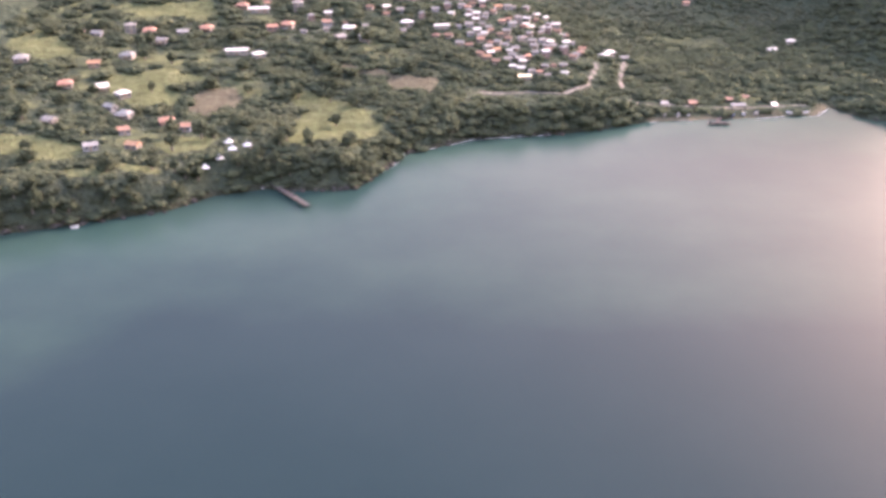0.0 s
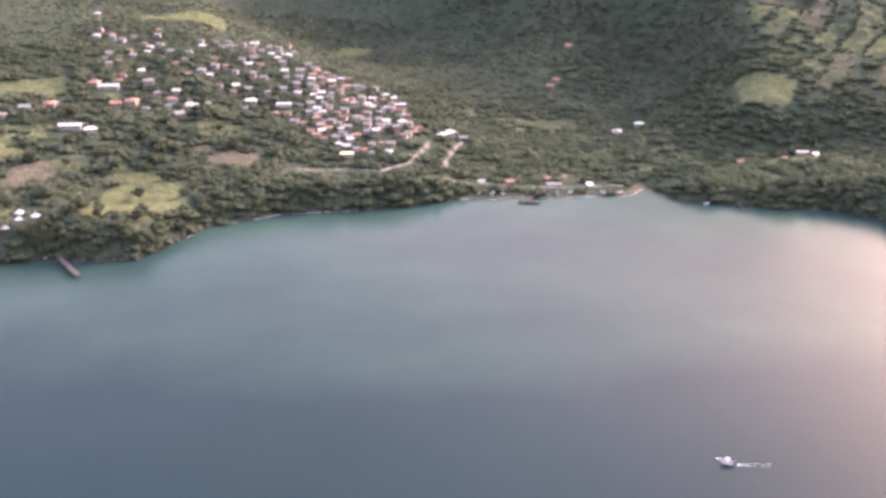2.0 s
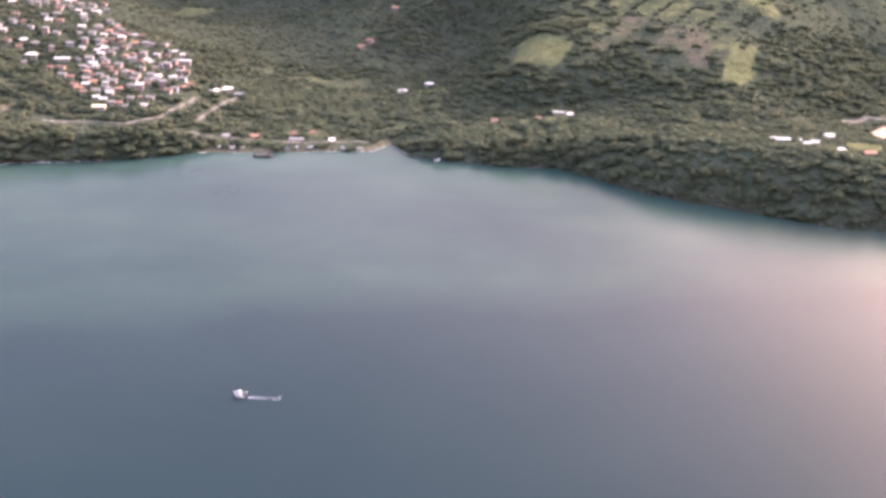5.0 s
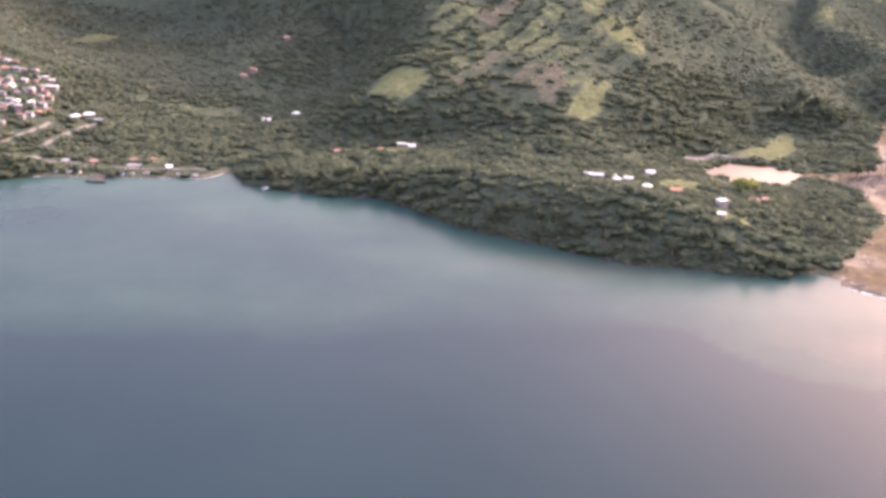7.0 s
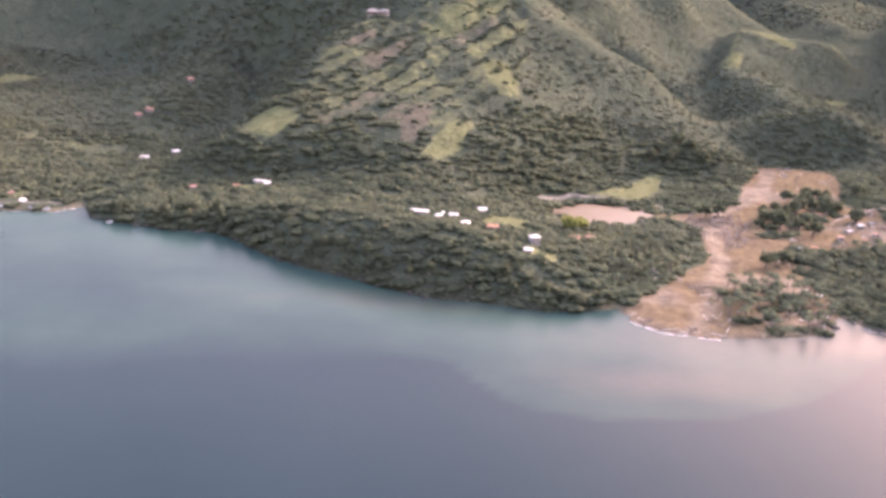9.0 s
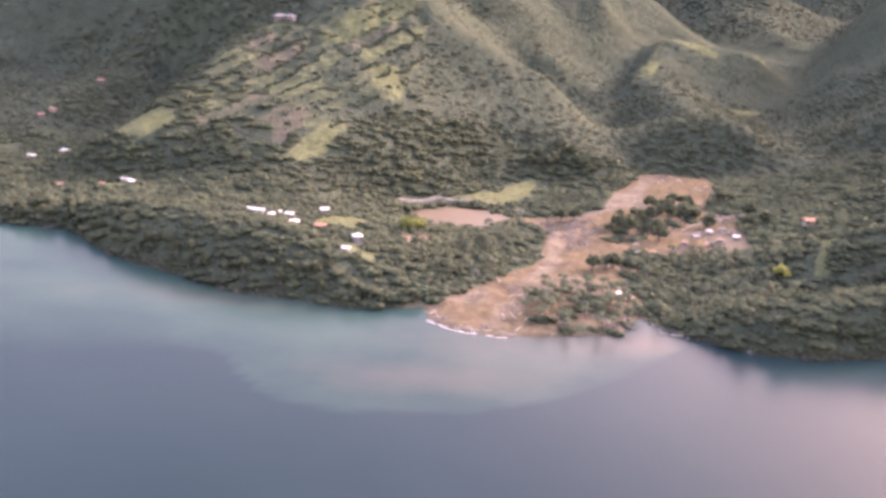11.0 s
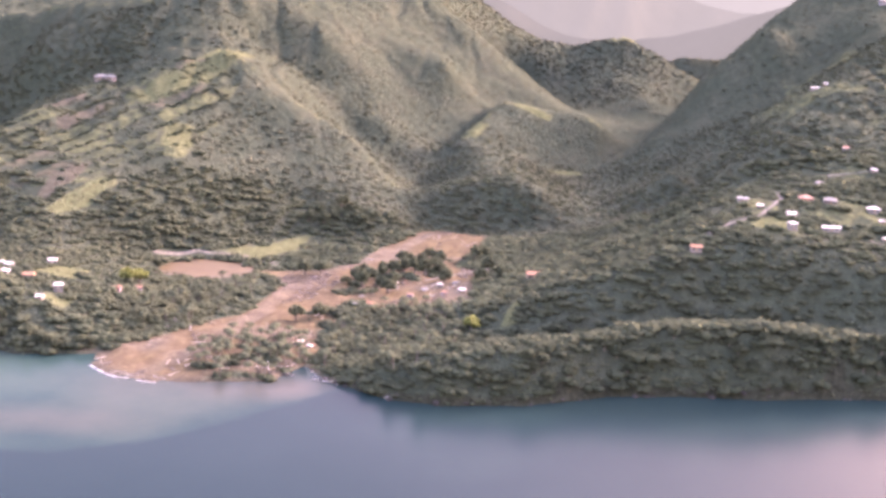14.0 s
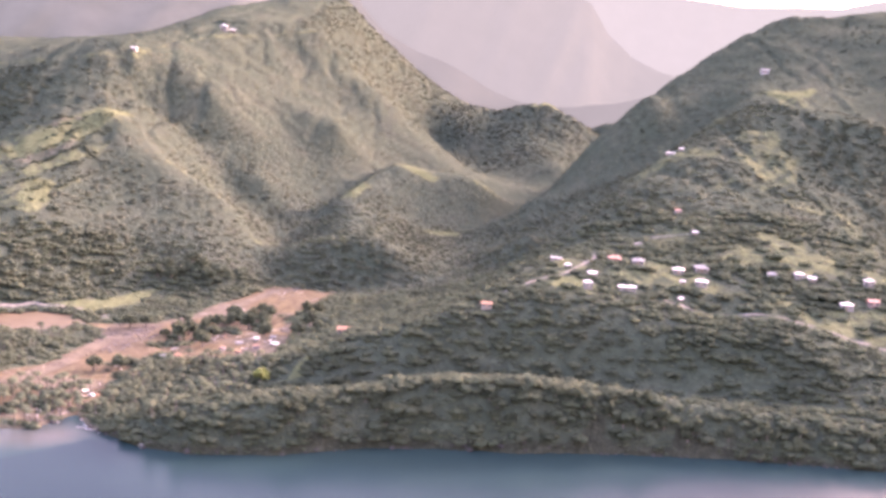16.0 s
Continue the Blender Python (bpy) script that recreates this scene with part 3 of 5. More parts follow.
SPUR_FIELDS = [(222, 512), (240, 500), (270, 494), (306, 500), (326, 540), (330, 640), (318, 668), (244, 652), (224, 618), (220, 575), (224, 540)]


def spur_plots(x, y):
    """Long strips of field that run up the spur: a number for each, and the distance from its hedge."""
    u, v = (.555 * x + .83 * y) / 36 + 1.1 * rough(x, y, 50, 81), (.83 * x - .555 * y) / 12 + 1.5 * rough(x, y, 40, 83)
    plot = lattice(np.floor(u).astype(np.int64), np.floor(v).astype(np.int64), 9)
    return plot, np.minimum(np.minimum(u % 1, 1 - u % 1) * 36, np.minimum(v % 1, 1 - v % 1) * 12)


def land_masks(x, y, h, d):
    x, y = np.asarray(x, float), np.asarray(y, float)
    zero = np.zeros(x.shape)
    grass, soil, slide, track = zero.copy(), zero.copy(), zero.copy(), zero.copy()
    wx, wy = x + 7 * (rough(x, y, 13, 83) - .5), y + 9 * (rough(x, y, 13, 84) - .5)    # ragged field edges
    for ring in LAWNS.values():
        grass = np.maximum(grass, soft_ring(wx, wy, ring))
    for ring in TILLED.values():
        soil = np.maximum(soil, soft_ring(wx, wy, ring))
    slide = soft_ring(x, y, SLIDE)
    # terraced fields on the spur, divided by hedges
    spur = inside(x, y, SPUR_FIELDS)
    plot, hedge = spur_plots(x, y)
    grass = np.where(spur & (hedge > 1.0) & (plot > .2), np.maximum(.3 * grass, .34 + .27 * plot), np.where(spur, np.minimum(grass, .3), grass))
    soil = np.where(spur & (plot > .30) & (plot < .40) & (hedge > 1.0), .5, soil)
    for key in ("spur_foot", "spur_middle", "spur_high", "spur_top"):
        grass = np.maximum(grass, .95 * soft_ring(wx, wy, LAWNS[key], 1.2))
    # pastures among the trees of the western terrace
    west = smooth(10, -20, x) * smooth(560, 520, y) * smooth(6, 12, d)
    grass = np.maximum(grass, .5 * west * smooth(.53, .6, rough(x, y, 26, 87)))
    grass = np.maximum(grass, .52 * smooth(.5, .6, rough(x, y, 26, 88)) * smooth(575, 600, x) * smooth(415, 430, y) * smooth(560, 520, y))
    grass = np.maximum(grass, .48 * smooth(.46, .58, rough(x, y, 34, 86)) * smooth(615, 645, x) * smooth(770, 745, x) * smooth(500, 540, y) * smooth(820, 760, y))
    # small clearings in the beach valley
    glade = smooth(60, 80, x) * smooth(190, 170, x) * smooth(640, 600, y) * smooth(8, 16, d)
    grass = np.maximum(grass, .45 * glade * smooth(.55, .62, rough(x, y, 20, 90)))
    # open grass on the upper slopes and ridge backs
    upper = smooth(45, 95, h) * smooth(.35, .65, rough(x, y, 60, 91))
    grass = np.maximum(grass, .12 * upper)
    for name in ("spur", "upper", "knoll_back"):
        grass = np.maximum(grass, (.5 - .3 * (name == "knoll_back") * (y < 715)) * smooth(5, 1, line_distance(x, y, [q[:2] for q in CRESTS[name]]) + 8 * (rough(x, y, 18, 89) - .45)))
    for line in TRACKS:
        track = np.maximum(track, np.clip(1.1 - line_distance(x, y, line) / 1.5, 0, 1))
    beach = (((x > 74) & (x < 150)) | ((x > 355) & (x < 450))) & (d < 9)
    shingle = np.clip(1 - d / 9, 0, 1) * beach
    rock = np.where(~beach, np.clip(1.1 - d / 2.4, 0, 1), 0) + .9 * smooth(.58, .66, rough(x, y, 17, 95)) * smooth(9, 4, d) * (x > 200)
    soil = np.maximum(soil, shingle * .8)
    slide = np.where((x > 362) & (x < 446) & (d < 0.5), 1, slide)
    channel = line_distance(x, y, [(384, 318), (396, 356), (404, 396), (407, 440), (415, 470), (430, 492), (444, 520), (452, 556)])
    wet = np.clip(slide * smooth(6, 2, channel + 5 * (rough(x, y, 9, 98) - .5)) + slide * smooth(8, 1, d) + slide * smooth(.5, .7, rough(x, y, 25, 97)), 0, 1)
    return {"grass": grass, "soil": soil, "slide": slide, "track": track, "rock": rock, "wet": wet}


# ---- ground and sea ------------------------------------------------------
def build_ground():
    xs = steps((-4200, -1200, 300), (-1200, -400, 40), (-400, -170, 8), (-170, 790, 2.0), (790, 1100, 8), (1100, 1800, 35), (1800, 4200, 300))
    ys = steps((-1500, 160, 166), (160, 300, 10), (300, 570, 2.0), (570, 720, 3), (720, 1000, 4), (1000, 1500, 12), (1500, 2200, 50), (2200, 4800, 260))
    gx, gy = np.meshgrid(xs, ys)
    h = ground(gx, gy)
    d = inland(gx, gy)
    masks = land_masks(gx, gy, h, d)
    # the slide's surface: ripples, runnels and heaped debris
    h = h + masks["slide"] * (d > 1) * (1.5 * (rough(gx, gy, 7, 61) - .45) + 1.3 * (rough(gx * 1.3 - gy * .35, gy * .3 + gx * .1, 5, 63) - .5))
    pond = soft_ring(gx, gy, POND, 2.5)
    h = np.where(pond > 0, h * (1 - pond) + 0.2 * pond, h)
    verts = np.stack([gx.ravel(), gy.ravel(), h.ravel()], 1)
    sheet("ground", verts, grid_faces(len(xs), len(ys)), GROUND, masks, label="green hillsides, small fields, cliffs and a mudslide above the bay", category="ground")


def build_sea():
    xs = steps((-4200, -600, 360), (-600, -200, 20), (-200, 800, 4), (800, 1400, 30), (1400, 4200, 350))
    ys = steps((-4200, -400, 380), (-400, 100, 25), (100, 460, 4), (460, 540, 20))
    gx, gy = np.meshgrid(xs, ys)
    d = -inland(gx, gy)
    front = np.interp(gx, [-400, -96, -67, -12, 41, 101, 128, 172, 203, 264, 311, 330, 352, 387, 409, 422, 438, 449, 470, 640, 900],
                      [200, 218, 250, 250, 241, 245, 258, 270, 269, 277, 285, 256, 251, 256, 270, 287, 302, 318, 312, 352, 340])
    edge = gy - front + 10 * (rough(gx, gy, 40, 71) - .5)
    silt = smooth(-2 - 15 * smooth(320, 280, gx), 3 + 22 * smooth(320, 280, gx), edge) * (.55 + .45 * smooth(60, 5, d)) * (.75 + .5 * (rough(gx, gy * 2, 60, 73) - .3))
    silt = np.clip(silt, 0, 1) * (smooth(470, 440, gx) - .45 * smooth(395, 425, gx) * smooth(470, 440, gx)) * .88 + smooth(440, 480, gx) * (.22 * smooth(90, 15, d + 30 * (rough(gx, gy, 50, 77) - .5)) + .2 * smooth(20, 0, d))
    slide_mouth = np.exp(-(((gx - 395) / 34) ** 2 + ((gy - 312) / 24) ** 2)) + .9 * np.exp(-(((gx - 437) / 16) ** 2 + ((gy - 322) / 16) ** 2)) \
        + .5 * np.exp(-(((gx - 372) / 40) ** 2 + ((gy - 276) / 16) ** 2)) + .4 * np.exp(-(((gx - 150) / 22) ** 2 + ((gy - 424) / 14) ** 2)) \
        + .45 * np.exp(-(((gx - 285) / 60) ** 2 + ((gy - 335) / 12) ** 2)) + .35 * np.exp(-(((gx - 225) / 30) ** 2 + ((gy - 385) / 12) ** 2))
    mud = slide_mouth * smooth(-3, 5, edge) * (.7 + .6 * (rough(gx * .6, gy * 1.4, 30, 75) - .35))
    verts = np.stack([gx.ravel(), gy.ravel(), np.zeros(gx.size)], 1)
    sheet("water", verts, grid_faces(len(xs), len(ys)), WATER, {"silt": silt, "mud": np.clip(mud, 0, 1)}, label="rippled blue-grey sea with pale silt along the shore", category="sea")


build_ground()
build_sea()


# ---- trees ---------------------------------------------------------------
_g = (1 + 5 ** .5) / 2
ICO_V = np.array([(a, b * _g, 0) for a in (-1, 1) for b in (-1, 1)] + [(0, a, b * _g) for a in (-1, 1) for b in (-1, 1)] + [(b * _g, 0, a) for a in (-1, 1) for b in (-1, 1)]) / math.hypot(1, _g)
_near = np.linalg.norm(ICO_V[:, None] - ICO_V[None], axis=2) < 1.2
ICO_F = [(a, b, c) for a in range(12) for b in range(a + 1, 12) for c in range(b + 1, 12) if _near[a, b] and _near[b, c] and _near[a, c]]
ICO_F = np.array([f if np.linalg.det(ICO_V[list(f)]) > 0 else f[::-1] for f in ICO_F])


def tree_shape(clumps, tall, wide, sprays, seed):
    """A crown of jagged clumps with loose sprays of leaves, on a short trunk: vertices and triangles, about 1 unit wide and tall as given."""
    r = np.random.default_rng(seed)
    verts, faces, n = [], [], 0
    for k in range(clumps):
        if clumps == 1:
            c, size = np.array([0, 0, tall * .5]), np.array([wide, wide, tall * .55])
        else:
            a = 6.2832 * (k / (clumps - 1)) + r.uniform(-.4, .4)
            out = 0.0 if k == 0 else wide * r.uniform(.3 if clumps > 6 else .42, .72)
            c = np.array([out * math.cos(a), out * math.sin(a), tall * (.78 if k == 0 else r.uniform(.42, .68))])
            size = wide * r.uniform(*((.30, .50) if clumps > 6 else (.42, .62)), 3) * (1, 1, .85)
        v = ICO_V * (1.0 + r.uniform(-.17, .17, (len(ICO_V), 1))) * size @ np.array(Euler((r.uniform(-.5, .5), r.uniform(-.5, .5), r.uniform(0, 3))).to_matrix()) + c
        verts.append(v), faces.append(ICO_F + n)
        n += len(v)
        for _ in range(sprays):
            d = r.normal(size=3)
            d[2] = abs(d[2]) * .9
            d /= np.linalg.norm(d)
            p = c + d * size * r.uniform(.85, 1.3)
            s, t = r.normal(size=3), r.normal(size=3)
            s, t = s / np.linalg.norm(s) * wide * r.uniform(.16, .3), t / np.linalg.norm(t) * wide * r.uniform(.16, .3)
            verts.append(np.array([p - s - t, p + s - t * .6, p + s * .7 + t, p - s * .8 + t * .7]))
            faces.append(np.array([[0, 1, 2], [0, 2, 3]]) + n)
            n += 4
    return np.concatenate(verts), np.concatenate(faces)


def scatter(name, places, shapes, mat, label, category, low=.36, high=.66):
    """Joins one shape at each place (x, y, z, size) into a single mesh."""
    verts, faces, n = [], [], 0
    turn, pick = rng.uniform(0, 6.2832, len(places)), rng.integers(0, len(shapes), len(places))
    stretch = rng.uniform(low, high, len(places))
    for k, (sv, sf) in enumerate(shapes):
        p, a, z = places[pick == k], turn[pick == k], stretch[pick == k]
        if not len(p):
            continue
        c, s = np.cos(a)[:, None], np.sin(a)[:, None]
        x = (sv[None, :, 0] * c - sv[None, :, 1] * s) * p[:, 3:4] + p[:, 0:1]
        y = (sv[None, :, 0] * s + sv[None, :, 1] * c) * p[:, 3:4] + p[:, 1:2]
        w = sv[None, :, 2] * p[:, 3:4] * z[:, None] + p[:, 2:3]
        verts.append(np.stack([x, y, w], 2).reshape(-1, 3))
        faces.append((sf[None] + (np.arange(len(p)) * len(sv))[:, None, None]).reshape(-1, 3) + n)
        n += len(p) * len(sv)
    return sheet(name, np.concatenate(verts), np.concatenate(faces), mat, None, "stuff", label, category, True)


def jittered(x0, x1, y0, y1, gap):
    x, y = np.meshgrid(np.arange(x0, x1, gap), np.arange(y0, y1, gap))
    x, y = x.ravel(), y.ravel()
    return x + rng.uniform(-.85, .85, x.size) * gap, y + rng.uniform(-.85, .85, y.size) * gap


TOWN = [(-112, 590), (-52, 596), (-8, 590), (12, 534), (46, 520), (58, 480), (50, 442), (26, 436), (8, 458), (-4, 480), (-40, 474), (-74, 482)]
PALM_LAND = [[(438, 338), (462, 326), (482, 340), (490, 372), (486, 425), (452, 418), (436, 398), (438, 366)], [(352, 372), (372, 364), (388, 384), (396, 420), (392, 446), (372, 440), (352, 432), (344, 400)]]
BUILT = []      # x, y, clear radius round each building


def clearing(x, y):
    keep = np.ones(x.shape, bool)
    for bx, by, r in BUILT:
        keep &= np.hypot(x - bx, (y - by) * .62) > r
    return keep


def wooded(x, y, fill, forest=0.0):
    """The places of a jittered grid where trees stand, with the ground's height."""
    d = inland(x, y)
    ok = d > .8
    x, y, d = x[ok], y[ok], d[ok]
    h = ground(x, y)
    m = land_masks(x, y, h, d)
    chance = fill * (1 - smooth(.25, .6, m["grass"])) * (1 - smooth(.3, .6, m["soil"])) * (1 - smooth(.15, .45, m["slide"])) * (1 - smooth(.3, .6, m["track"]))
    chance *= 1 - .3 * inside(x, y, TOWN) * (x > 0)
    chance *= .55 + .75 * smooth(.3, .6, rough(x, y, 28, 101))
    chance *= 1 - soft_ring(x, y, POND, 2.5)
    chance *= 1 - .9 * inside(x, y, [(344, 428), (396, 440), (396, 452), (340, 448)])
    chance *= 1 - .12 * (x < 0) * (y < 530)
    chance *= 1 - .75 * smooth(.6, .66, rough(x, y, 17, 95)) * smooth(11, 5, d) * (x > 200)
    grove = inside(x, y, [(398, 330), (410, 322), (430, 326), (436, 346), (432, 366), (420, 373), (406, 366), (395, 370), (394, 350)]) | inside(x, y, [(426, 438), (431, 471), (446, 487), (459, 504), (471, 501), (468, 472), (454, 458), (444, 446), (434, 430)]) \
        | inside(x, y, [(440, 398), (482, 424), (460, 432), (440, 420)]) | inside(x, y, [(420, 420), (437, 414), (441, 391), (426, 385), (421, 401)])
    chance = np.where(grove, np.maximum(chance, (.16 if forest == 1 else .5) * fill), chance)
    chance *= 1 - .35 * (inside(x, y, PALM_LAND[0]) | inside(x, y, PALM_LAND[1]))
    if forest:      # tall trees keep to the foot of the slopes and the gullies, and off the tracks
        chance *= 1 - smooth(.02, .2, m["grass"] * (m["grass"] > .02) * ~inside(x, y, SPUR_FIELDS)) * (x > 180) * (x < 420)
        for line in TRACKS:
            chance *= smooth(2.0, 4.0, line_distance(x, y, line))
        chance *= 1 - soft_ring(x, y, POND, 7)
        high = smooth(20, 34, h + 16 * (rough(x, y, 34, 117) - .5)) * smooth(230, 262, x) * smooth(425, 450, y)
        chance *= 1 - forest * (.93 - .55 * smooth(500, 540, x)) * high
    keep = (rng.uniform(size=x.size) < chance) & clearing(x, y)
    return x[keep], y[keep], h[keep]


# ---- houses --------------------------------------------------------------
def gable_roof(w, d, z, rise, over=.45):
    bm = bmesh.new()
    x, y, t = w / 2 + over, d / 2 + over, .14
    low = [bm.verts.new(p) for p in ((-x, -y, z - t), (x, -y, z - t), (x, y, z - t), (-x, y, z - t))]
    eave = [bm.verts.new(p) for p in ((-x, -y, z), (x, -y, z), (x, y, z), (-x, y, z))]
    a, b = bm.verts.new((-x, 0, z + rise)), bm.verts.new((x, 0, z + rise))
    bm.faces.new(low[::-1])
    for i in range(4):
        bm.faces.new((low[i], low[(i + 1) % 4], eave[(i + 1) % 4], eave[i]))
    bm.faces.new((eave[0], eave[1], b, a)), bm.faces.new((eave[2], eave[3], a, b))
    bm.faces.new((eave[3], eave[0], a)), bm.faces.new((eave[1], eave[2], b))
    return bm


def hip_roof(w, d, z, rise, over=.5):
    bm = bmesh.new()
    x, y, t = w / 2 + over, d / 2 + over, .14
    low = [bm.verts.new(p) for p in ((-x, -y, z - t), (x, -y, z - t), (x, y, z - t), (-x, y, z - t))]
    eave = [bm.verts.new(p) for p in ((-x, -y, z), (x, -y, z), (x, y, z), (-x, y, z))]
    r = max(w - d, .3) / 2
    a, b = bm.verts.new((-r, 0, z + rise)), bm.verts.new((r, 0, z + rise))
    bm.faces.new(low[::-1])
    for i in range(4):
        bm.faces.new((low[i], low[(i + 1) % 4], eave[(i + 1) % 4], eave[i]))
    bm.faces.new((eave[0], eave[1], b, a)), bm.faces.new((eave[2], eave[3], a, b))
    bm.faces.new((eave[3], eave[0], a)), bm.faces.new((eave[1], eave[2], b))
    return bm


def shed_roof(w, d, z, rise, over=.35):
    bm = box(bmesh.new(), -w / 2 - over, w / 2 + over, -d / 2 - over, d / 2 + over, z, z + .14)
    for v in bm.verts:
        v.co.z += rise * (v.co.y / d + .5)
    return bm


def opening(name, parent, x, y, z, w, h, side, mat, label="", sill_too=True):
    """A window or door with its frame, set a little proud of the wall on that side: 's', 'n', 'e' or 'w'."""
    bm = bmesh.new()
    flat = side in "sn"
    out = .05 if side in "ne" else -.05
    if flat:
        box(bm, x - w / 2, x + w / 2, min(y, y + out), max(y, y + out), z, z + h)
    else:
        box(bm, min(x, x + out), max(x, x + out), y - w / 2, y + w / 2, z, z + h)
    ob = part(name, bm, mat, parent, label)
    if name == "window" and sill_too:
        sill = bmesh.new()
        if flat:
            box(sill, x - w / 2 - .1, x + w / 2 + .1, min(y, y + out * 3), max(y, y + out * 3), z - .1, z)
        else:
            box(sill, min(x, x + out * 3), max(x, x + out * 3), y - w / 2 - .1, y + w / 2 + .1, z - .1, z)
        part("sill", sill, WALL_WHITE, ob)
    return ob


def make_house(name, w, d, storeys, shape, rise, wall, roof, label, porch=False, sides=True):
    """A house with walls, roof, door and windows, its base at the ground, front to the south."""
    house = tagged(new(name), label, "house")
    house.empty_display_size = .5
    z = 2.3 * storeys
    part("wall", box(bmesh.new(), -w / 2, w / 2, -d / 2, d / 2, -1.6, z), wall, house)
    top = {"gable": gable_roof, "hip": hip_roof, "shed": shed_roof}[shape](w, d, z + .14, rise)
    part("roof", top, roof, house)
    for s in range(storeys):
        base = 2.3 * s
        for k, x in enumerate((-w * .3, w * .3)):
            opening("window", house, x, -d / 2, base + .95, min(1.2, w * .2), 1.0, "s", GLASS_DARK, "", sides)
        if sides:
            opening("window", house, w / 2, 0, base + .95, min(1.1, d * .25), 1.0, "e", GLASS_DARK)
            opening("window", house, -w / 2, 0, base + .95, min(1.1, d * .25), 1.0, "w", GLASS_DARK)
    opening("door", house, 0, -d / 2, 0, .9, 2.0, "s", DOOR_WOOD)
    if porch:
        part("porch_roof", box(bmesh.new(), -w / 2, w / 2, -d / 2 - 1.9, -d / 2 - .46, z - .35, z - .24), roof, house)
        for x in (-w / 2 + .15, 0, w / 2 - .15):
            part("post", box(bmesh.new(), x - .07, x + .07, -d / 2 - 1.8, -d / 2 - 1.66, -1.2, z - .35), TIMBER, house)
    return house


HOUSE_KINDS = {
    "white_hip": ("house", 6.4, 5.2, 1, "hip", 1.3, WALL_WHITE, ROOF_WHITE, "small white rendered house with a white metal hip roof", False),
    "white_gable": ("house", 6.0, 4.6, 1, "gable", 1.2, WALL_CREAM, ROOF_WHITE, "small cream house with a white metal gable roof", True),
    "white_tall": ("house", 6.0, 5.0, 2, "hip", 1.3, WALL_WHITE, ROOF_WHITE, "two-storey white house with a pale metal hip roof", False),
    "pale_gable": ("house", 6.0, 4.6, 1, "gable", 1.2, WALL_CREAM, ROOF_PALE, "small cream house with a weathered pale gable roof", True),
    "pale_tall": ("house", 6.0, 5.0, 2, "hip", 1.3, WALL_WHITE, ROOF_PALE, "two-storey white house with a dull weathered hip roof", False),
    "red_hip": ("house", 7.0, 5.4, 1, "hip", 1.4, WALL_CREAM, ROOF_RED, "cream house with a red metal hip roof", True),
    "red_gable": ("house", 6.0, 4.6, 1, "gable", 1.3, WALL_PINK, ROOF_RED, "pink house with a red metal gable roof", False),
    "orange_gable": ("house", 6.2, 4.8, 1, "gable", 1.3, WALL_CREAM, ROOF_ORANGE, "small house with a rusty orange metal roof", False),
    "grey_gable": ("house", 6.2, 4.6, 1, "gable", 1.2, WALL_GREY, ROOF_GREY, "bare block house with a grey galvanised gable roof", False),
    "grey_hip": ("house", 7.4, 5.8, 1, "hip", 1.5, WALL_WHITE, ROOF_GREY, "white house with a broad grey hip roof", True),
    "brown_shed": ("house", 5.0, 4.2, 1, "shed", .7, WALL_GREY, ROOF_BROWN, "small hut with a rusted brown lean-to roof", False),
    "pink_tall": ("house", 5.6, 4.8, 2, "gable", 1.2, WALL_PINK, ROOF_WHITE, "two-storey pink house with a white metal roof", False),
    "small_white": ("house", 5.0, 4.2, 1, "gable", 1.1, WALL_CREAM, ROOF_PALE, "little cream house with a weathered pale roof", False, False),
    "small_bright": ("house", 5.0, 4.2, 1, "gable", 1.1, WALL_CREAM, ROOF_WHITE, "little cream house with a bright white roof", False, False),
    "small_grey": ("house", 5.2, 4.2, 1, "gable", 1.1, WALL_GREY, ROOF_PALE, "little block house with a dull pale roof", False, False),
    "small_pink": ("house", 4.8, 4.4, 1, "hip", 1.1, WALL_PINK, ROOF_BROWN, "little pink house with a rusted brown roof", False, False),
    "small_rust": ("house", 5.0, 4.0, 1, "gable", 1.1, WALL_CREAM, ROOF_BROWN, "little house with a rusted brown roof", False, False),
    "small_tall": ("house", 4.6, 4.2, 2, "hip", 1.0, WALL_PINK, ROOF_GREY, "narrow two-storey pink house with a grey roof", False, False),
    "small_red": ("house", 5.0, 4.2, 1, "hip", 1.1, WALL_CREAM, ROOF_RED, "little cream house with a red roof", False, False),
    "yellow_long": ("house", 9.5, 4.8, 1, "gable", 1.3, WALL_CREAM, ROOF_YELLOW, "long cream building with a pale yellow roof", False),
    "white_long": ("house", 12.0, 4.0, 1, "gable", 1.1, WALL_WHITE, ROOF_WHITE, "long low white building with a white metal roof", False),
}
first_of_kind = {}


def place_house(kind, x, y, turn=0.0, size=1.0, group=""):
    m = pose(x, y, height(x, y) + .05, 0, 0, turn) @ Matrix.Scale(size, 4)
    if kind not in first_of_kind:
        first_of_kind[kind] = make_house(*HOUSE_KINDS[kind])
        house = first_of_kind[kind]
        house.matrix_basis = m
    else:
        source = first_of_kind[kind]
        keep, source.scale = source.scale.copy(), (1, 1, 1)
        house = copy_thing(source, m)
        source.scale = keep
    if group:
        tagged(house, group=group)
    BUILT.append((x, y, (max(HOUSE_KINDS[kind][1], 6) * .5 + .8) * size))
    return house


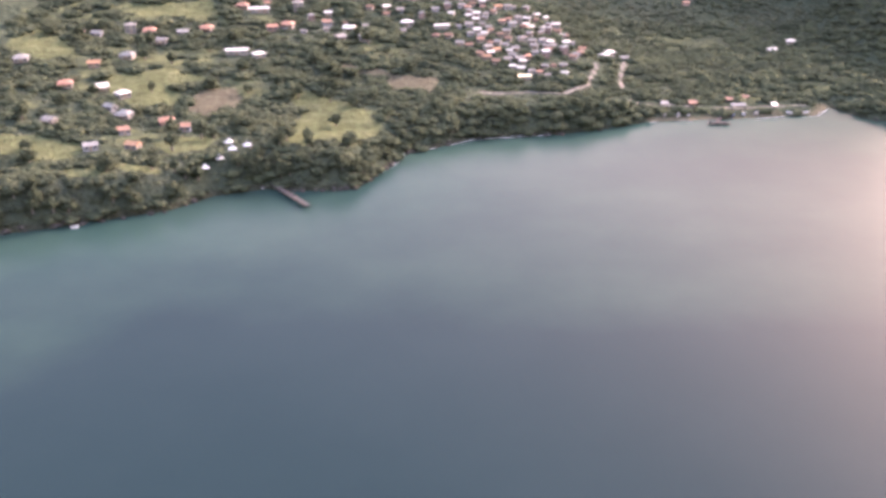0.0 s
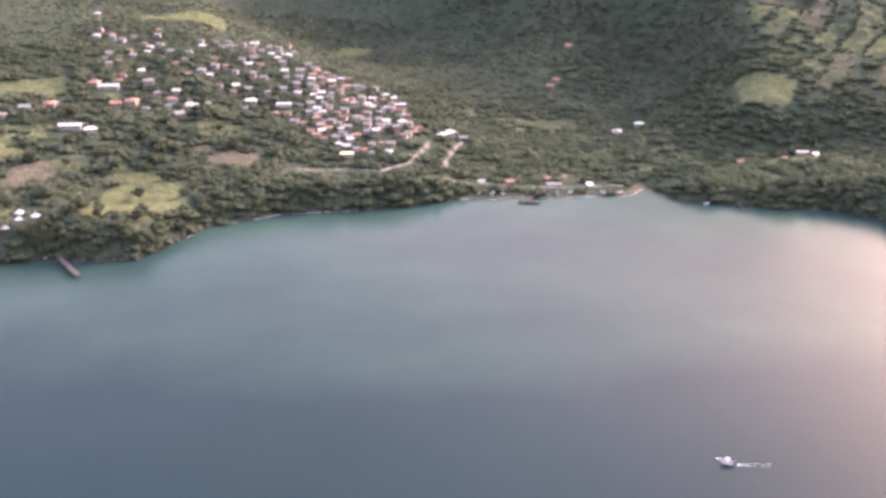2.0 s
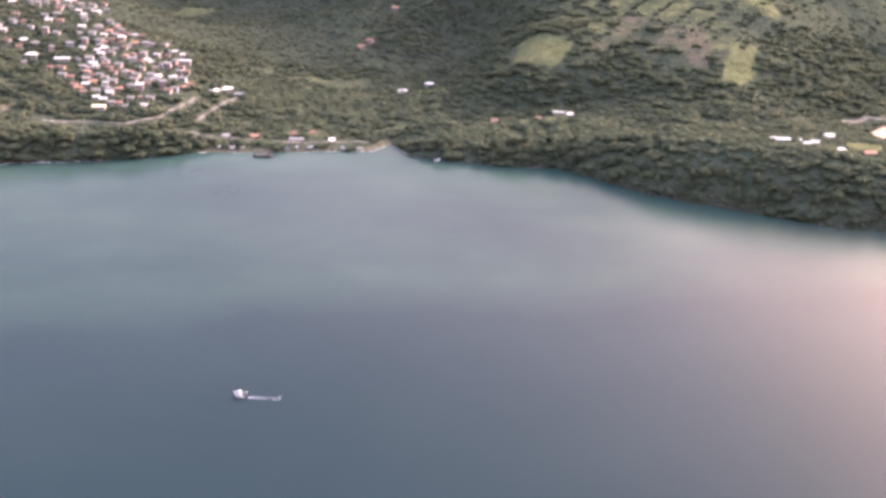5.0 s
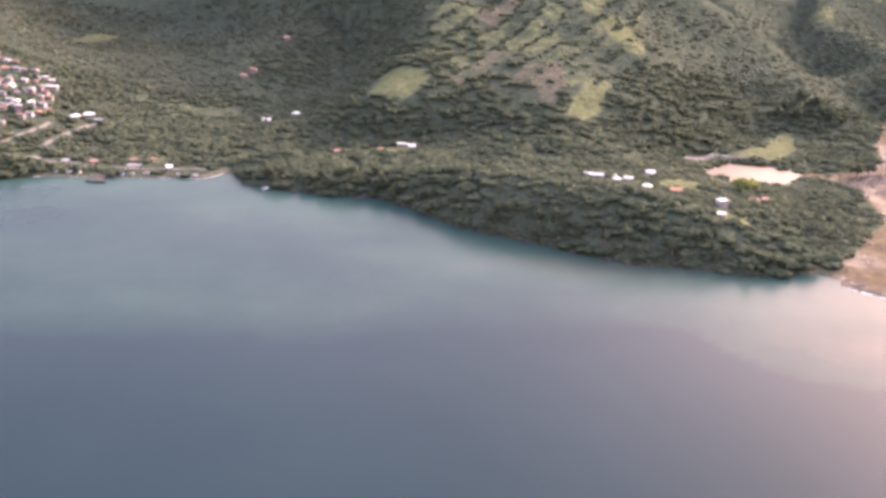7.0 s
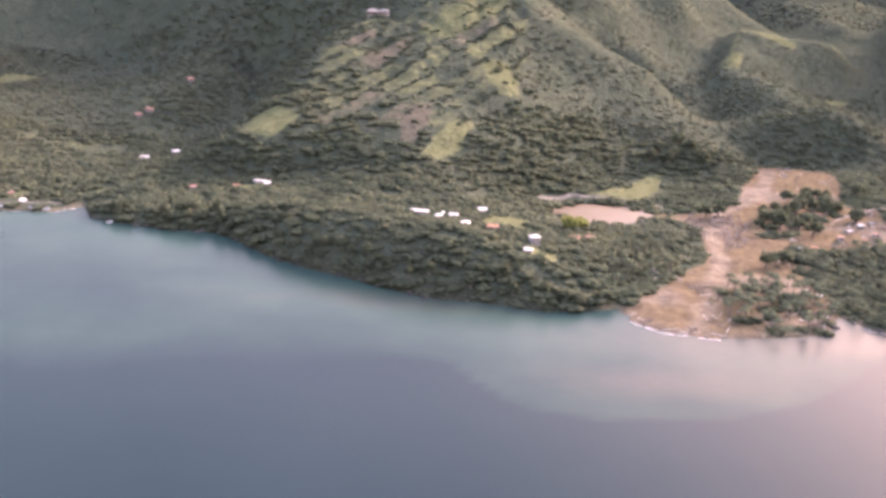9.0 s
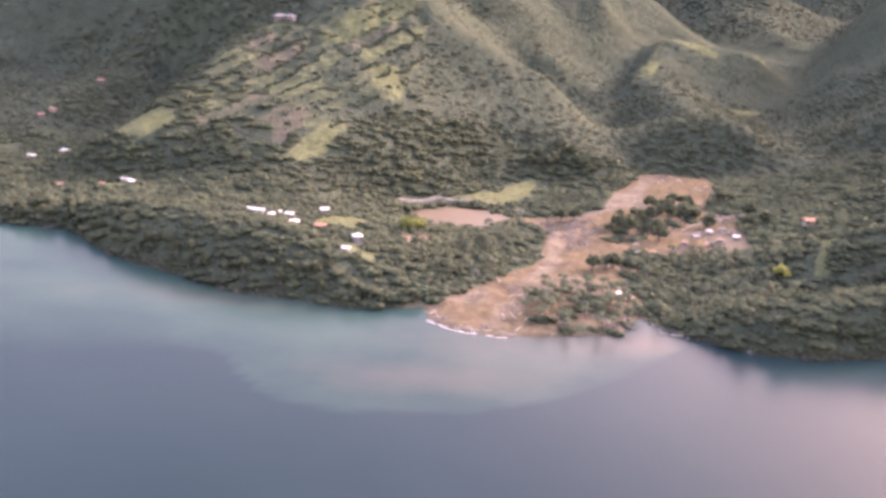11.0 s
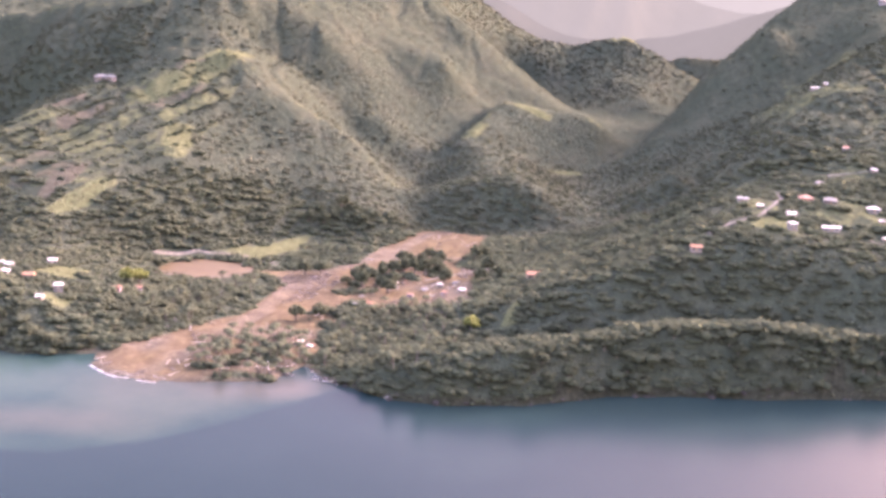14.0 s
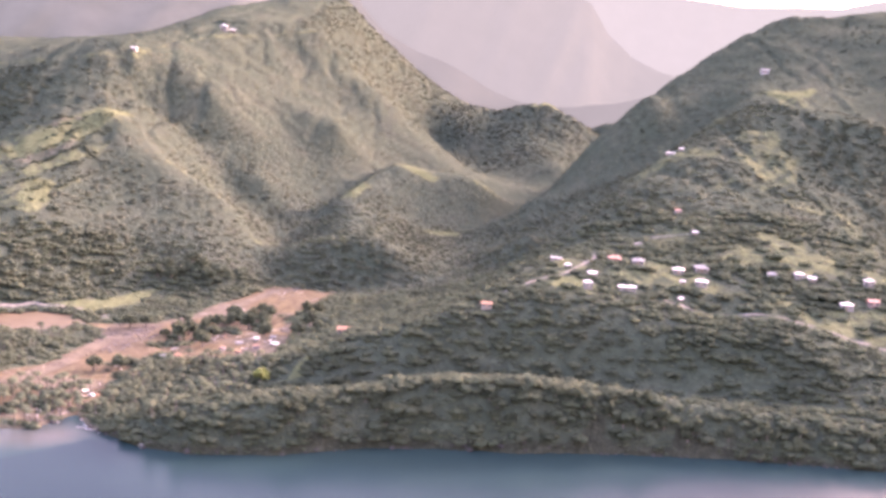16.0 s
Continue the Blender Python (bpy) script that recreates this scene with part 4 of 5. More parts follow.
# the scattered houses of the western terrace
TERRACE_HOUSES = [("red_gable", -149, 468, 10), ("grey_gable", -142, 468, -8), ("pale_tall", -129, 472, 20), ("red_hip", -121, 471, 5), ("pale_gable", -114, 461, -15), ("grey_gable", -107, 469, 15),
                  ("red_hip", -99, 478, -5), ("white_long", -82, 450, 5), ("white_hip", -73, 447, 30), ("grey_hip", -161, 432, 12), ("grey_hip", -123, 442, -12),
                  ("orange_gable", -133, 430, 14), ("red_hip", -138, 410, 10), ("white_gable", -124, 407, 30), ("white_hip", -115, 401, 45), ("grey_hip", -110, 383, -20),
                  ("pale_gable", -132, 372, -25), ("red_hip", -95, 380, 15), ("brown_shed", -88, 376, 5)]
TERRACE_MORE = [("orange_gable", -100, 354, -18), ("grey_gable", -113, 351, 25), ("red_hip", -88, 505, -10), ("white_long", -80, 500, 8), ("red_gable", -72, 481, 15),
                ("red_hip", -66, 485, -10), ("pale_tall", -64, 506, 12), ("brown_shed", -50, 490, 20), ("white_gable", -40, 484, -20), ("pale_gable", -43, 472, 40),
                ("grey_gable", -33, 474, 15), ("white_hip", -16, 493, 5), ("brown_shed", -106, 366, 30), ("grey_gable", -116, 388, -35)]
for k, x, y, a in TERRACE_HOUSES + TERRACE_MORE:
    place_house(k, x, y, a, .7, "houses on the western terrace")
# the town on its ridge: the houses that stand out, then the crowd between
TOWN_HOUSES = [("white_hip", -122, 628, 5), ("white_hip", -72, 525, 12), ("pale_gable", -78, 583, 0), ("white_gable", -63, 506, 20), ("pale_tall", -98, 572, 8), ("grey_gable", -55, 542, 5),
               ("grey_hip", -45, 529, -5), ("grey_gable", -65, 555, 15), ("pale_tall", -39, 566, 8), ("white_gable", -25, 542, 0), ("pale_tall", -20, 574, 10), ("white_hip", -10, 569, -10),
               ("pale_tall", 2, 550, 5), ("white_gable", -7, 536, 0), ("pale_tall", 1, 534, 20), ("pale_gable", -15, 523, -5), ("grey_gable", -4, 509, 8), ("grey_gable", -15, 494, -8),
               ("white_long", -1, 489, 4)]
TOWN_MORE = [("white_gable", 14, 485, 0), ("pink_tall", 14, 502, 15), ("pink_tall", 17, 519, 0), ("orange_gable", 24, 516, 20), ("pale_tall", 32, 500, -6), ("white_hip", 43, 498, 12),
             ("white_long", 48, 509, 0), ("pale_tall", 32, 472, 22), ("white_hip", 44, 478, -4), ("white_tall", 51, 477, 9), ("pale_gable", 29, 464, 0), ("orange_gable", 21, 462, 14),
             ("orange_gable", 17, 455, -3), ("pink_tall", 41, 461, 6), ("pale_gable", 30, 455, 0), ("yellow_long", 31, 437, 4), ("white_gable", 47, 444, -15), ("pale_gable", -39, 485, 12)]
for k, x, y, a in TOWN_HOUSES + TOWN_MORE:
    place_house(k, x, y, a, .52, "houses of the hillside town")
crowd = random.Random(12)
spots = [(h[1], h[2]) for h in TOWN_HOUSES + TOWN_MORE]
while len(spots) < 270:
    x, y = crowd.uniform(-112, 60), crowd.uniform(436, 596)
    thick = 1.0 if x > 6 else .3
    if not bool(inside(np.array([x]), np.array([y]), TOWN)[0]) or crowd.random() > thick:
        continue
    if min(math.hypot(x - a, (y - b) * .75) for a, b in spots) < (2.9 if x > 4 else 4.4):
        if crowd.random() > .004:
            continue
        break
    spots.append((x, y))
    kind = crowd.choice(["small_white", "small_grey", "small_pink", "small_tall", "small_grey", "small_rust", "small_bright", "small_grey", "small_bright", "small_white", "small_red", "small_rust"])
    place_house(kind, x, y, crowd.uniform(-25, 25), crowd.uniform(.44, .62), "houses of the hillside town")
# above the beach, and up the middle valley
for k, x, y, a, s in [("white_hip", 71, 492, 35, 1.0), ("white_hip", 68, 483, 35, .85), ("grey_gable", 77, 488, 10, .8), ("white_gable", 148, 515, 10, .85), ("white_hip", 160, 527, 0, .85),
                      ("red_gable", 122, 584, 15, .75), ("red_gable", 126, 591, -10, .75), ("red_gable", 136, 636, 0, .8), ("white_long", 217, 460, -6, .55),
                      ("white_gable", 221, 456, 20, .6), ("orange_gable", 208, 454, 5, .6), ("brown_shed", 190, 452, 0, .7)]:
    place_house(k, x, y, a, s * .72, "houses in the beach valley")
# the bench over the cliff
for k, x, y, a, s in [("white_long", 292, 395, -8, .8), ("white_gable", 300, 399, 20, .5), ("white_gable", 305, 396, -10, .7), ("white_tall", 300, 388, 10, .6), ("white_gable", 315, 413, 10, .75),
                      ("white_hip", 310, 382, 0, .7), ("orange_gable", 320, 381, 5, .85), ("white_tall", 335, 373, 25, .75), ("white_gable", 333, 362, -10, .6),
                      ("red_gable", 350, 391, 0, .75), ("brown_shed", 356, 398, 12, .8)]:
    place_house(k, x, y, a, s * .72, "houses on the cliff bench")
# the village that the slide ran through
for k, x, y, a, s in [("white_tall", 469, 449, 10, .7), ("white_gable", 479, 442, -5, .8), ("grey_gable", 463, 444, 25, .8), ("orange_gable", 444, 420, -10, .7), ("grey_gable", 438, 419, 15, .6),
                      ("white_gable", 428, 365, 30, .6), ("white_hip", 432, 361, -15, .55), ("brown_shed", 472, 438, 20, .8), ("brown_shed", 458, 436, -8, .8), ("grey_gable", 475, 455, 8, .7),
                      ("orange_gable", 466, 431, 0, .6)]:
    place_house(k, x, y, a, s * .56, "houses left standing in the mud")
# the eastern hill
EAST_HOUSES = [("white_long", 595, 476, -12, .55), ("white_gable", 600, 462, 0, .6), ("white_gable", 610, 448, 8, .8), ("red_hip", 620, 471, 10, 1.0), ("grey_hip", 630, 470, -5, .9),
               ("white_tall", 608, 433, 15, .75), ("white_long", 624, 438, 4, .8), ("white_hip", 647, 466, 0, 1.0), ("grey_hip", 657, 471, 10, 1.0), ("white_hip", 656, 457, -8, 1.0),
               ("white_gable", 648, 456, 0, .5), ("white_gable", 646, 441, 20, .5), ("orange_gable", 569, 412, 6, .9), ("orange_gable", 508, 444, 8, 1.2), ("grey_hip", 688, 474, 0, .8)]
EAST_MORE = [("white_hip", 700, 478, 5, .9), ("white_gable", 705, 476, -10, .8), ("white_hip", 715, 454, 0, 1.05), ("white_tall", 730, 480, 12, .85), ("red_gable", 727, 460, 5, 1.0),
             ("white_gable", 659, 518, 0, .6), ("brown_shed", 654, 552, 10, .8), ("white_long", 658, 655, 8, .6), ("white_gable", 664, 657, -10, .6), ("grey_gable", 739, 845, 0, 1.3),
             ("white_tall", 318, 900, 5, 1.1), ("white_gable", 324, 903, 20, 1.0), ("white_gable", 295, 762, -8, .9), ("grey_hip", 239, 652, 10, 1.2), ("grey_hip", 246, 650, -15, 1.0),
             ("grey_gable", 632, 503, 14, .7)]
for k, x, y, a, s in EAST_HOUSES + EAST_MORE:
    place_house(k, x, y, a, s * .72, "houses on the eastern hill")


# ---- along the shore -----------------------------------------------------
def make_pier(x0, y0, x1, y1, wide, deck_z, label, name="pier"):
    """A plank deck on paired posts."""
    length, turn = math.hypot(x1 - x0, y1 - y0), math.degrees(math.atan2(y1 - y0, x1 - x0))
    pier = tagged(new(name), label, "pier")
    pier.matrix_basis = pose(x0, y0, 0, 0, 0, turn)
    n = max(4, int(length / 1.1))
    plank = box(bmesh.new(), -.5 * length / n + .05, .5 * length / n - .05, -wide / 2, wide / 2, deck_z - .12, deck_z)
    first = part("plank", plank, TIMBER, pier)
    for i in range(n):
        ob = first if i == 0 else new("plank", first.data)
        ob.parent = pier
        ob.location = ((i + .5) * length / n, 0, .02 * ((i * 7) % 3))
    for s in (-1, 1):
        part("beam", box(bmesh.new(), 0, length, s * wide * .38 - .1, s * wide * .38 + .1, deck_z - .4, deck_z - .13), TIMBER, pier)
    for i in range(max(3, int(length / 3))):
        for s in (-1, 1):
            px = (i + .3) * length / max(3, int(length / 3))
            part("post", tube(bmesh.new(), [((px, s * wide * .42, -3), .16), ((px, s * wide * .42, deck_z + .55), .13)]), TIMBER, pier)
    return pier


make_pier(-56.6, 347, -41.2, 324.5, 1.7, 1.1, "long grey timber pier on posts below the cliff")
make_pier(104, 419, 101, 412, 1.2, .8, "short timber jetty leading out from the beach", "jetty")
make_pier(97.5, 411.2, 105.5, 410.6, 1.9, .8, "dark timber landing stage across the jetty's end", "landing_stage")


def make_boat(name, length, wide, hull, label, cabin=False):
    boat = tagged(new(name), label, "boat")
    bm = bmesh.new()
    sections = []
    for i in range(7):
        u = i / 6
        w = wide * .5 * (1 - max(0, (u - .45) / .55) ** 2.2) * (.86 + .14 * min(1, u * 3))
        keel, top = -.22 + .25 * max(0, u - .7) / .3, .55 + .35 * u * u
        x = (u - .5) * length
        sections.append([bm.verts.new(p) for p in ((x, -w - .01, top), (x, -w * .7 - .01, keel + .15), (x, 0, keel), (x, w * .7 + .01, keel + .15), (x, w + .01, top))])
    for a, b in zip(sections[:-1], sections[1:]):
        for k in range(4):
            bm.faces.new((a[k], b[k], b[k + 1], a[k + 1]))
    bm.faces.new(sections[0])
    part("hull", bm, hull, boat)
    inner = bmesh.new()
    box(inner, -length * .46, length * .22, -wide * .36, wide * .36, .28, .36)
    part("deck", inner, TIMBER, boat)
    for x in (-.22, .08):
        part("thwart", box(bmesh.new(), x * length - .12, x * length + .12, -wide * .43, wide * .43, .46, .52), TIMBER, boat)
    if cabin:
        part("cabin", box(bmesh.new(), -length * .1, length * .18, -wide * .3, wide * .3, .36, 1.35), BOAT_WHITE, boat)
        part("windscreen", box(bmesh.new(), length * .182, length * .195, -wide * .26, wide * .26, .8, 1.25), GLASS_DARK, boat)
    part("outboard", box(bmesh.new(), -length * .5 - .3, -length * .5 - .01, -.18, .18, .1, .95), BOAT_DARK, boat)
    return boat


speedboat = make_boat("motorboat", 2.4, 1.1, BOAT_WHITE, "small white motorboat trailing a streak of foam", True)
speedboat.matrix_basis = pose(132, 213, .02, 0, 0, 160)
moored = make_boat("moored_boat", 2.6, 1.1, BOAT_WHITE, "white fishing boat moored off the wooded point")
moored.matrix_basis = pose(168, 410.5, 0, 0, 0, 35)
skiff = make_boat("beached_boat", 2.8, 1.1, BOAT_WHITE, "open white boat drawn up on the beach")
skiff.matrix_basis = pose(83, 420, height(83, 420) + .2, 0, 4, 75)
for i, (x, y, a) in enumerate([(88, 419.5, 60), (92, 420.5, 82), (113, 421.5, 100), (118, 422.5, 40), (137, 423.5, 15), (131, 423, 150)]):
    tagged(copy_thing(skiff, pose(x, y, height(x, y) + .2, 0, 4, a)), group="boats on the beach")
tagged(skiff, group="boats on the beach")
canoe = make_boat("dark_boat", 2.8, 1.0, BOAT_BLUE, "dark blue open boat on the shingle")
canoe.matrix_basis = pose(109, 420.5, height(109, 420.5) + .2, 0, 3, 70)
cliff_boat = make_boat("small_boat", 2.2, .9, BOAT_WHITE, "small pale boat under the western cliff")
cliff_boat.matrix_basis = pose(-107, 309.5, 0, 0, 0, 10)


def foam_streak(name, pieces, label, seed, spread_=.5, low=.05):
    """Loose flakes of foam lying on the water along a line."""
    r = random.Random(seed)
    verts, faces = [], []
    for x, y, s in pieces:
        n, base = 7, len(verts)
        a0 = r.uniform(0, 6.28)
        ring = []
        for k in range(n):
            q = s * r.uniform(.55, 1.25)
            ring.append((x + 1.5 * q * math.cos(a0 + 6.2832 * k / n), y + spread_ * q * math.sin(a0 + 6.2832 * k / n)))
        verts += [(px, py, low) for px, py in ring] + [(x, y, low + .12)]
        faces += [(base + k, base + (k + 1) % n, base + n) for k in range(n)]
    return sheet(name, np.array(verts), np.array(faces), FOAM, None, "stuff", label, "foam")


_r = random.Random(5)
wake = [(134.2 + 7 * (u := _r.random()) ** 1.4, 212.4 + _r.uniform(-.25, .35) * (1 + 2 * u), .10 + .2 * (1 - u) * _r.random()) for _ in range(42)]
wake += [(131.5 + _r.uniform(-2.2, 1.5), 214.6 + _r.uniform(-.5, .8), .2 * _r.random() + .08) for _ in range(12)]
foam_streak("boat_wake", wake, "white broken foam of a boat's wake", 6)


def shore_line(x0, x1, n, out, seed, size, gap=.0):
    r = random.Random(seed)
    xs = COAST[:, 0]
    made = []
    for _ in range(n):
        x = r.uniform(x0, x1)
        y = float(np.interp(x, xs, COAST[:, 1]))
        if gap and vnoise(np.array([x]), np.array([seed * 9.0]), 6)[0] < gap:
            continue
        for _step in range(12):
            if float(inland(np.array([x]), np.array([y]))[0]) > -out:
                y -= .35
        made.append((x, y, size * r.uniform(.5, 1.2)))
    return made


foam_streak("surf_line", shore_line(-18, 38, 150, .3, 21, .4, .35) + shore_line(76, 128, 130, .2, 22, .34, .4) + shore_line(128, 149, 40, .2, 24, .34, .3), "thin broken line of white surf along the beach", 8, .35)
foam_streak("slide_surf", shore_line(366, 392, 70, .2, 23, .5, .3) + shore_line(440, 450, 8, .3, 25, .3, .3), "broken surf and froth off the mud fan", 9, .4)


def make_rock(name, size, seed, mat=ROCK, label="dark rounded boulder at the water's edge"):
    r = random.Random(seed)
    bm = bmesh.new()
    bmesh.ops.create_icosphere(bm, subdivisions=2, radius=size)
    off = Vector((r.uniform(0, 50), r.uniform(0, 50), 0))
    for v in bm.verts:
        v.co *= 1 + .38 * noise.noise(v.co / size * 1.1 + off)
        v.co.z *= .7
    mesh = bpy.data.meshes.new(name)
    bm.to_mesh(mesh)
    bm.free()
    mesh.materials.append(mat)
    return tagged(new(name, mesh), label, "rock", "boulders along the shore")


rocks = [make_rock("boulder", .9, 31 + k) for k in range(4)]
pale = [make_rock("pale_boulder", .8, 41 + k, PALE_STONE, "pale weathered boulder at the foot of the cliff") for k in range(2)]
_r = random.Random(17)
laid = set()
for x0, x1, n, kinds in ((-60, -12, 30, rocks + rocks + pale[:1]), (-127, -75, 22, rocks), (-20, 60, 30, rocks), (160, 300, 40, rocks), (430, 470, 16, rocks + pale), (470, 700, 46, rocks)):
    for i in range(n):
        x = _r.uniform(x0, x1)
        y = float(np.interp(x, COAST[:, 0], COAST[:, 1])) + _r.uniform(-.8, .8)
        src = kinds[i % len(kinds)]
        m = pose(x, y, max(0, height(x, y)) + .05, _r.uniform(0, 20), 0, _r.uniform(0, 360)) @ Matrix.Scale(_r.uniform(.4, 1.25), 4)
        if src.name in laid:
            copy_thing(src, m)
        else:
            src.matrix_basis = m
            laid.add(src.name)


def make_log(length, thick, seed):
    """A stripped trunk with stubs and a root plate."""
    r = random.Random(seed)
    log = tagged(new("log"), "bare stripped tree trunk with torn roots after the mudslide", "log", "driftwood logs on the mud")
    part("trunk", bar(bmesh.new(), (-length / 2, 0, thick), (length / 2, r.uniform(-.3, .3), thick * .8), thick, 7), DRIFTWOOD, log)
    for k in range(3):
        x, a = length * r.uniform(.05, .45), r.uniform(.3, 2.8)
        part("branch", bar(bmesh.new(), (x, 0, thick), (x + .6, .7 * math.cos(a), thick + .6 * math.sin(a)), thick * .35, 5), DRIFTWOOD, log)
    for k in range(5):
        a = 6.2832 * k / 5
        part("root", bar(bmesh.new(), (-length / 2 + .1, 0, thick), (-length / 2 - .3, .5 * math.cos(a), max(.02, thick + .45 * math.sin(a))), thick * .4, 5), DRIFTWOOD, log)
    return log


logs = [make_log(3.6, .14, 51), make_log(2.4, .11, 52), make_log(4.4, .16, 53)]
_r = random.Random(61)
spots = [(367, 333, 60), (369, 329, 120), (378, 321, 5), (382, 319.5, 170), (386, 320, 12), (392, 319, 160), (381, 317.5, 30), (441, 330, 175), (446, 329, 8), (410, 331, 20), (416, 333, 140),
         (426, 337, 15), (430, 341, 60), (404, 338, 30), (390, 334, 100)]
spots += [(_r.uniform(372, 436), _r.uniform(322, 400), _r.uniform(0, 180)) for _ in range(30)] + [(_r.uniform(440, 478), _r.uniform(500, 552), _r.uniform(0, 180)) for _ in range(14)] \
    + [(_r.uniform(412, 470), _r.uniform(420, 500), _r.uniform(0, 180)) for _ in range(22)]
for i, (x, y, a) in enumerate(spots):
    m = pose(x, y, max(0, height(x, y)) + .05, 0, _r.uniform(-3, 3), a)
    if i < 3:
        logs[i].matrix_basis = m
    else:
        copy_thing(logs[i % 3], m)


def make_tent():
    """An open pavilion: a pointed white canopy on four posts."""
    tent = tagged(new("pavilion"), "open pavilion with a pointed white canvas roof", "pavilion", "pavilions on the clifftop")
    bm = bmesh.new()
    low = [bm.verts.new((1.4 * sx, 1.4 * sy, 1.5)) for sx, sy in ((-1, -1), (1, -1), (1, 1), (-1, 1))]
    mid = [bm.verts.new((.5 * sx, .5 * sy, 2.0)) for sx, sy in ((-1, -1), (1, -1), (1, 1), (-1, 1))]
    tip = bm.verts.new((0, 0, 2.9))
    for i in range(4):
        bm.faces.new((low[i], low[(i + 1) % 4], mid[(i + 1) % 4], mid[i]))
        bm.faces.new((mid[i], mid[(i + 1) % 4], tip))
    bmesh.ops.solidify(bm, geom=bm.faces[:], thickness=.05)
    part("canopy", bm, CANVAS, tent)
    for sx in (-1, 1):
        for sy in (-1, 1):
            part("post", tube(bmesh.new(), [((1.3 * sx, 1.3 * sy, -.8), .06), ((1.3 * sx, 1.3 * sy, 1.52), .05)]), TIMBER, tent)
    return tent


tent = make_tent()
for i, (x, y, a, s) in enumerate([(-75, 342, 12, .8), (-71, 346, 30, .8), (-67.5, 350.5, 5, .85), (-63.5, 354, 20, 1.0), (-70, 357, 8, .7)]):
    m = pose(x, y, height(x, y) + .1, 0, 0, a) @ Matrix.Scale(s, 4)
    BUILT.append((x, y, 2.4))
    if i:
        copy_thing(tent, pose(x, y, height(x, y) + .1, 0, 0, a))
    else:
        tent.matrix_basis = pose(x, y, height(x, y) + .1, 0, 0, a)


def make_shelter(x, y, turn, w, d, roof, label):
    """An open-sided beach shelter: a sloping sheet roof on posts."""
    hut = tagged(new("beach_shelter"), label, "shelter")
    part("roof", shed_roof(w, d, 1.9, .4), roof, hut)
    for sx in (-1, 1):
        for sy in (-1, 1):
            top = 1.9 + .4 * (sy * (d / 2 - .15) / d + .5)
            part("post", box(bmesh.new(), sx * (w / 2 - .15) - .07, sx * (w / 2 - .15) + .07, sy * (d / 2 - .15) - .07, sy * (d / 2 - .15) + .07, -.6, top), TIMBER, hut)
    hut.matrix_basis = pose(x, y, height(x, y), 0, 0, turn)
    BUILT.append((x, y, 3.2))
    return hut


make_shelter(112, 426, 2, 5.2, 1.2, ROOF_GREY, "long beach shelter with a pale sheet roof on posts")
make_shelter(110, 433, 10, 1.8, 1.4, ROOF_BROWN, "small beach shelter with a rusty roof on posts")
make_shelter(117, 436, -8, 1.9, 1.4, ROOF_BROWN, "small rusty-roofed shelter behind the beach")
make_shelter(126, 427, 20, 1.9, 1.6, ROOF_WHITE, "square beach shelter with a bright white roof")
make_shelter(95, 428, 5, 2.7, 1.8, ROOF_BROWN, "rusty-roofed shelter above the shingle")
make_shelter(84, 427, -12, 2.5, 1.8, ROOF_GREY, "grey-roofed hut at the end of the beach")
for x, y, a in ((-113, 351, 0),):
    BUILT.append((x, y, 4))


def make_roof_sheet(name, mat, label, seed):
    """A torn sheet of corrugated roofing, bent where it fell."""
    r = random.Random(seed)
    bm = bmesh.new()
    rows = []
    for i in range(6):
        y = (i / 5 - .5) * 1.3
        rows.append([bm.verts.new(((k / 10 - .5) * 2.0 + r.uniform(-.03, .03), y, .14 + .05 * (k % 2) + .28 * (y + .2) ** 2 + .12 * math.sin(k * .5 + seed))) for k in range(11)])
    for a, b in zip(rows[:-1], rows[1:]):
        for k in range(10):
            bm.faces.new((a[k], a[k + 1], b[k + 1], b[k]))
    bmesh.ops.solidify(bm, geom=bm.faces[:], thickness=.04)
    mesh = bpy.data.meshes.new(name)
    bm.to_mesh(mesh)
    bm.free()
    mesh.materials.append(mat)
    return tagged(new(name, mesh), label, "roof sheet", "wreckage of the village")


sheets = [make_roof_sheet("roof_sheet", ROOF_WHITE, "bent white roofing sheet lying on the mud", 1), make_roof_sheet("roof_sheet", ROOF_PALE, "torn pale roofing sheet half buried in mud", 2),
          make_roof_sheet("roof_sheet", ROOF_ORANGE, "rusted roofing sheet thrown on the mud", 3)]
_r = random.Random(171)
spots = [(x + _r.uniform(-6, 6), y + _r.uniform(-5, 5)) for x, y, n in ((462, 440, 11), (474, 448, 6), (442, 421, 6), (430, 362, 7), (418, 340, 5), (450, 455, 4)) for _ in range(n)]
for i, (x, y) in enumerate(spots):
    m = pose(x, y, height(x, y) + .05, _r.uniform(-8, 8), _r.uniform(-8, 8), _r.uniform(0, 180))
    if i < 3:
        sheets[i].matrix_basis = m
    else:
        copy_thing(sheets[i % 3], m)


# the flooded pond behind the bench
def build_pond():
    xs, ys = np.arange(336, 404, 1.0), np.arange(440, 486, 1.0)
    gx, gy = np.meshgrid(xs, ys)
    ok = soft_ring(gx, gy, POND, 1.6) > .02
    f = grid_faces(len(xs), len(ys))
    f = f[ok.ravel()[f].all(1)]
    used = np.unique(f)
    index = np.zeros(gx.size, int)
    index[used] = np.arange(len(used))
    verts = np.stack([gx.ravel(), gy.ravel(), np.full(gx.size, 1.15)], 1)[used]
    sheet("pond_water", verts, index[f], POND_WATER, None, label="brown muddy water of a flooded pond", category="pond")


build_pond()


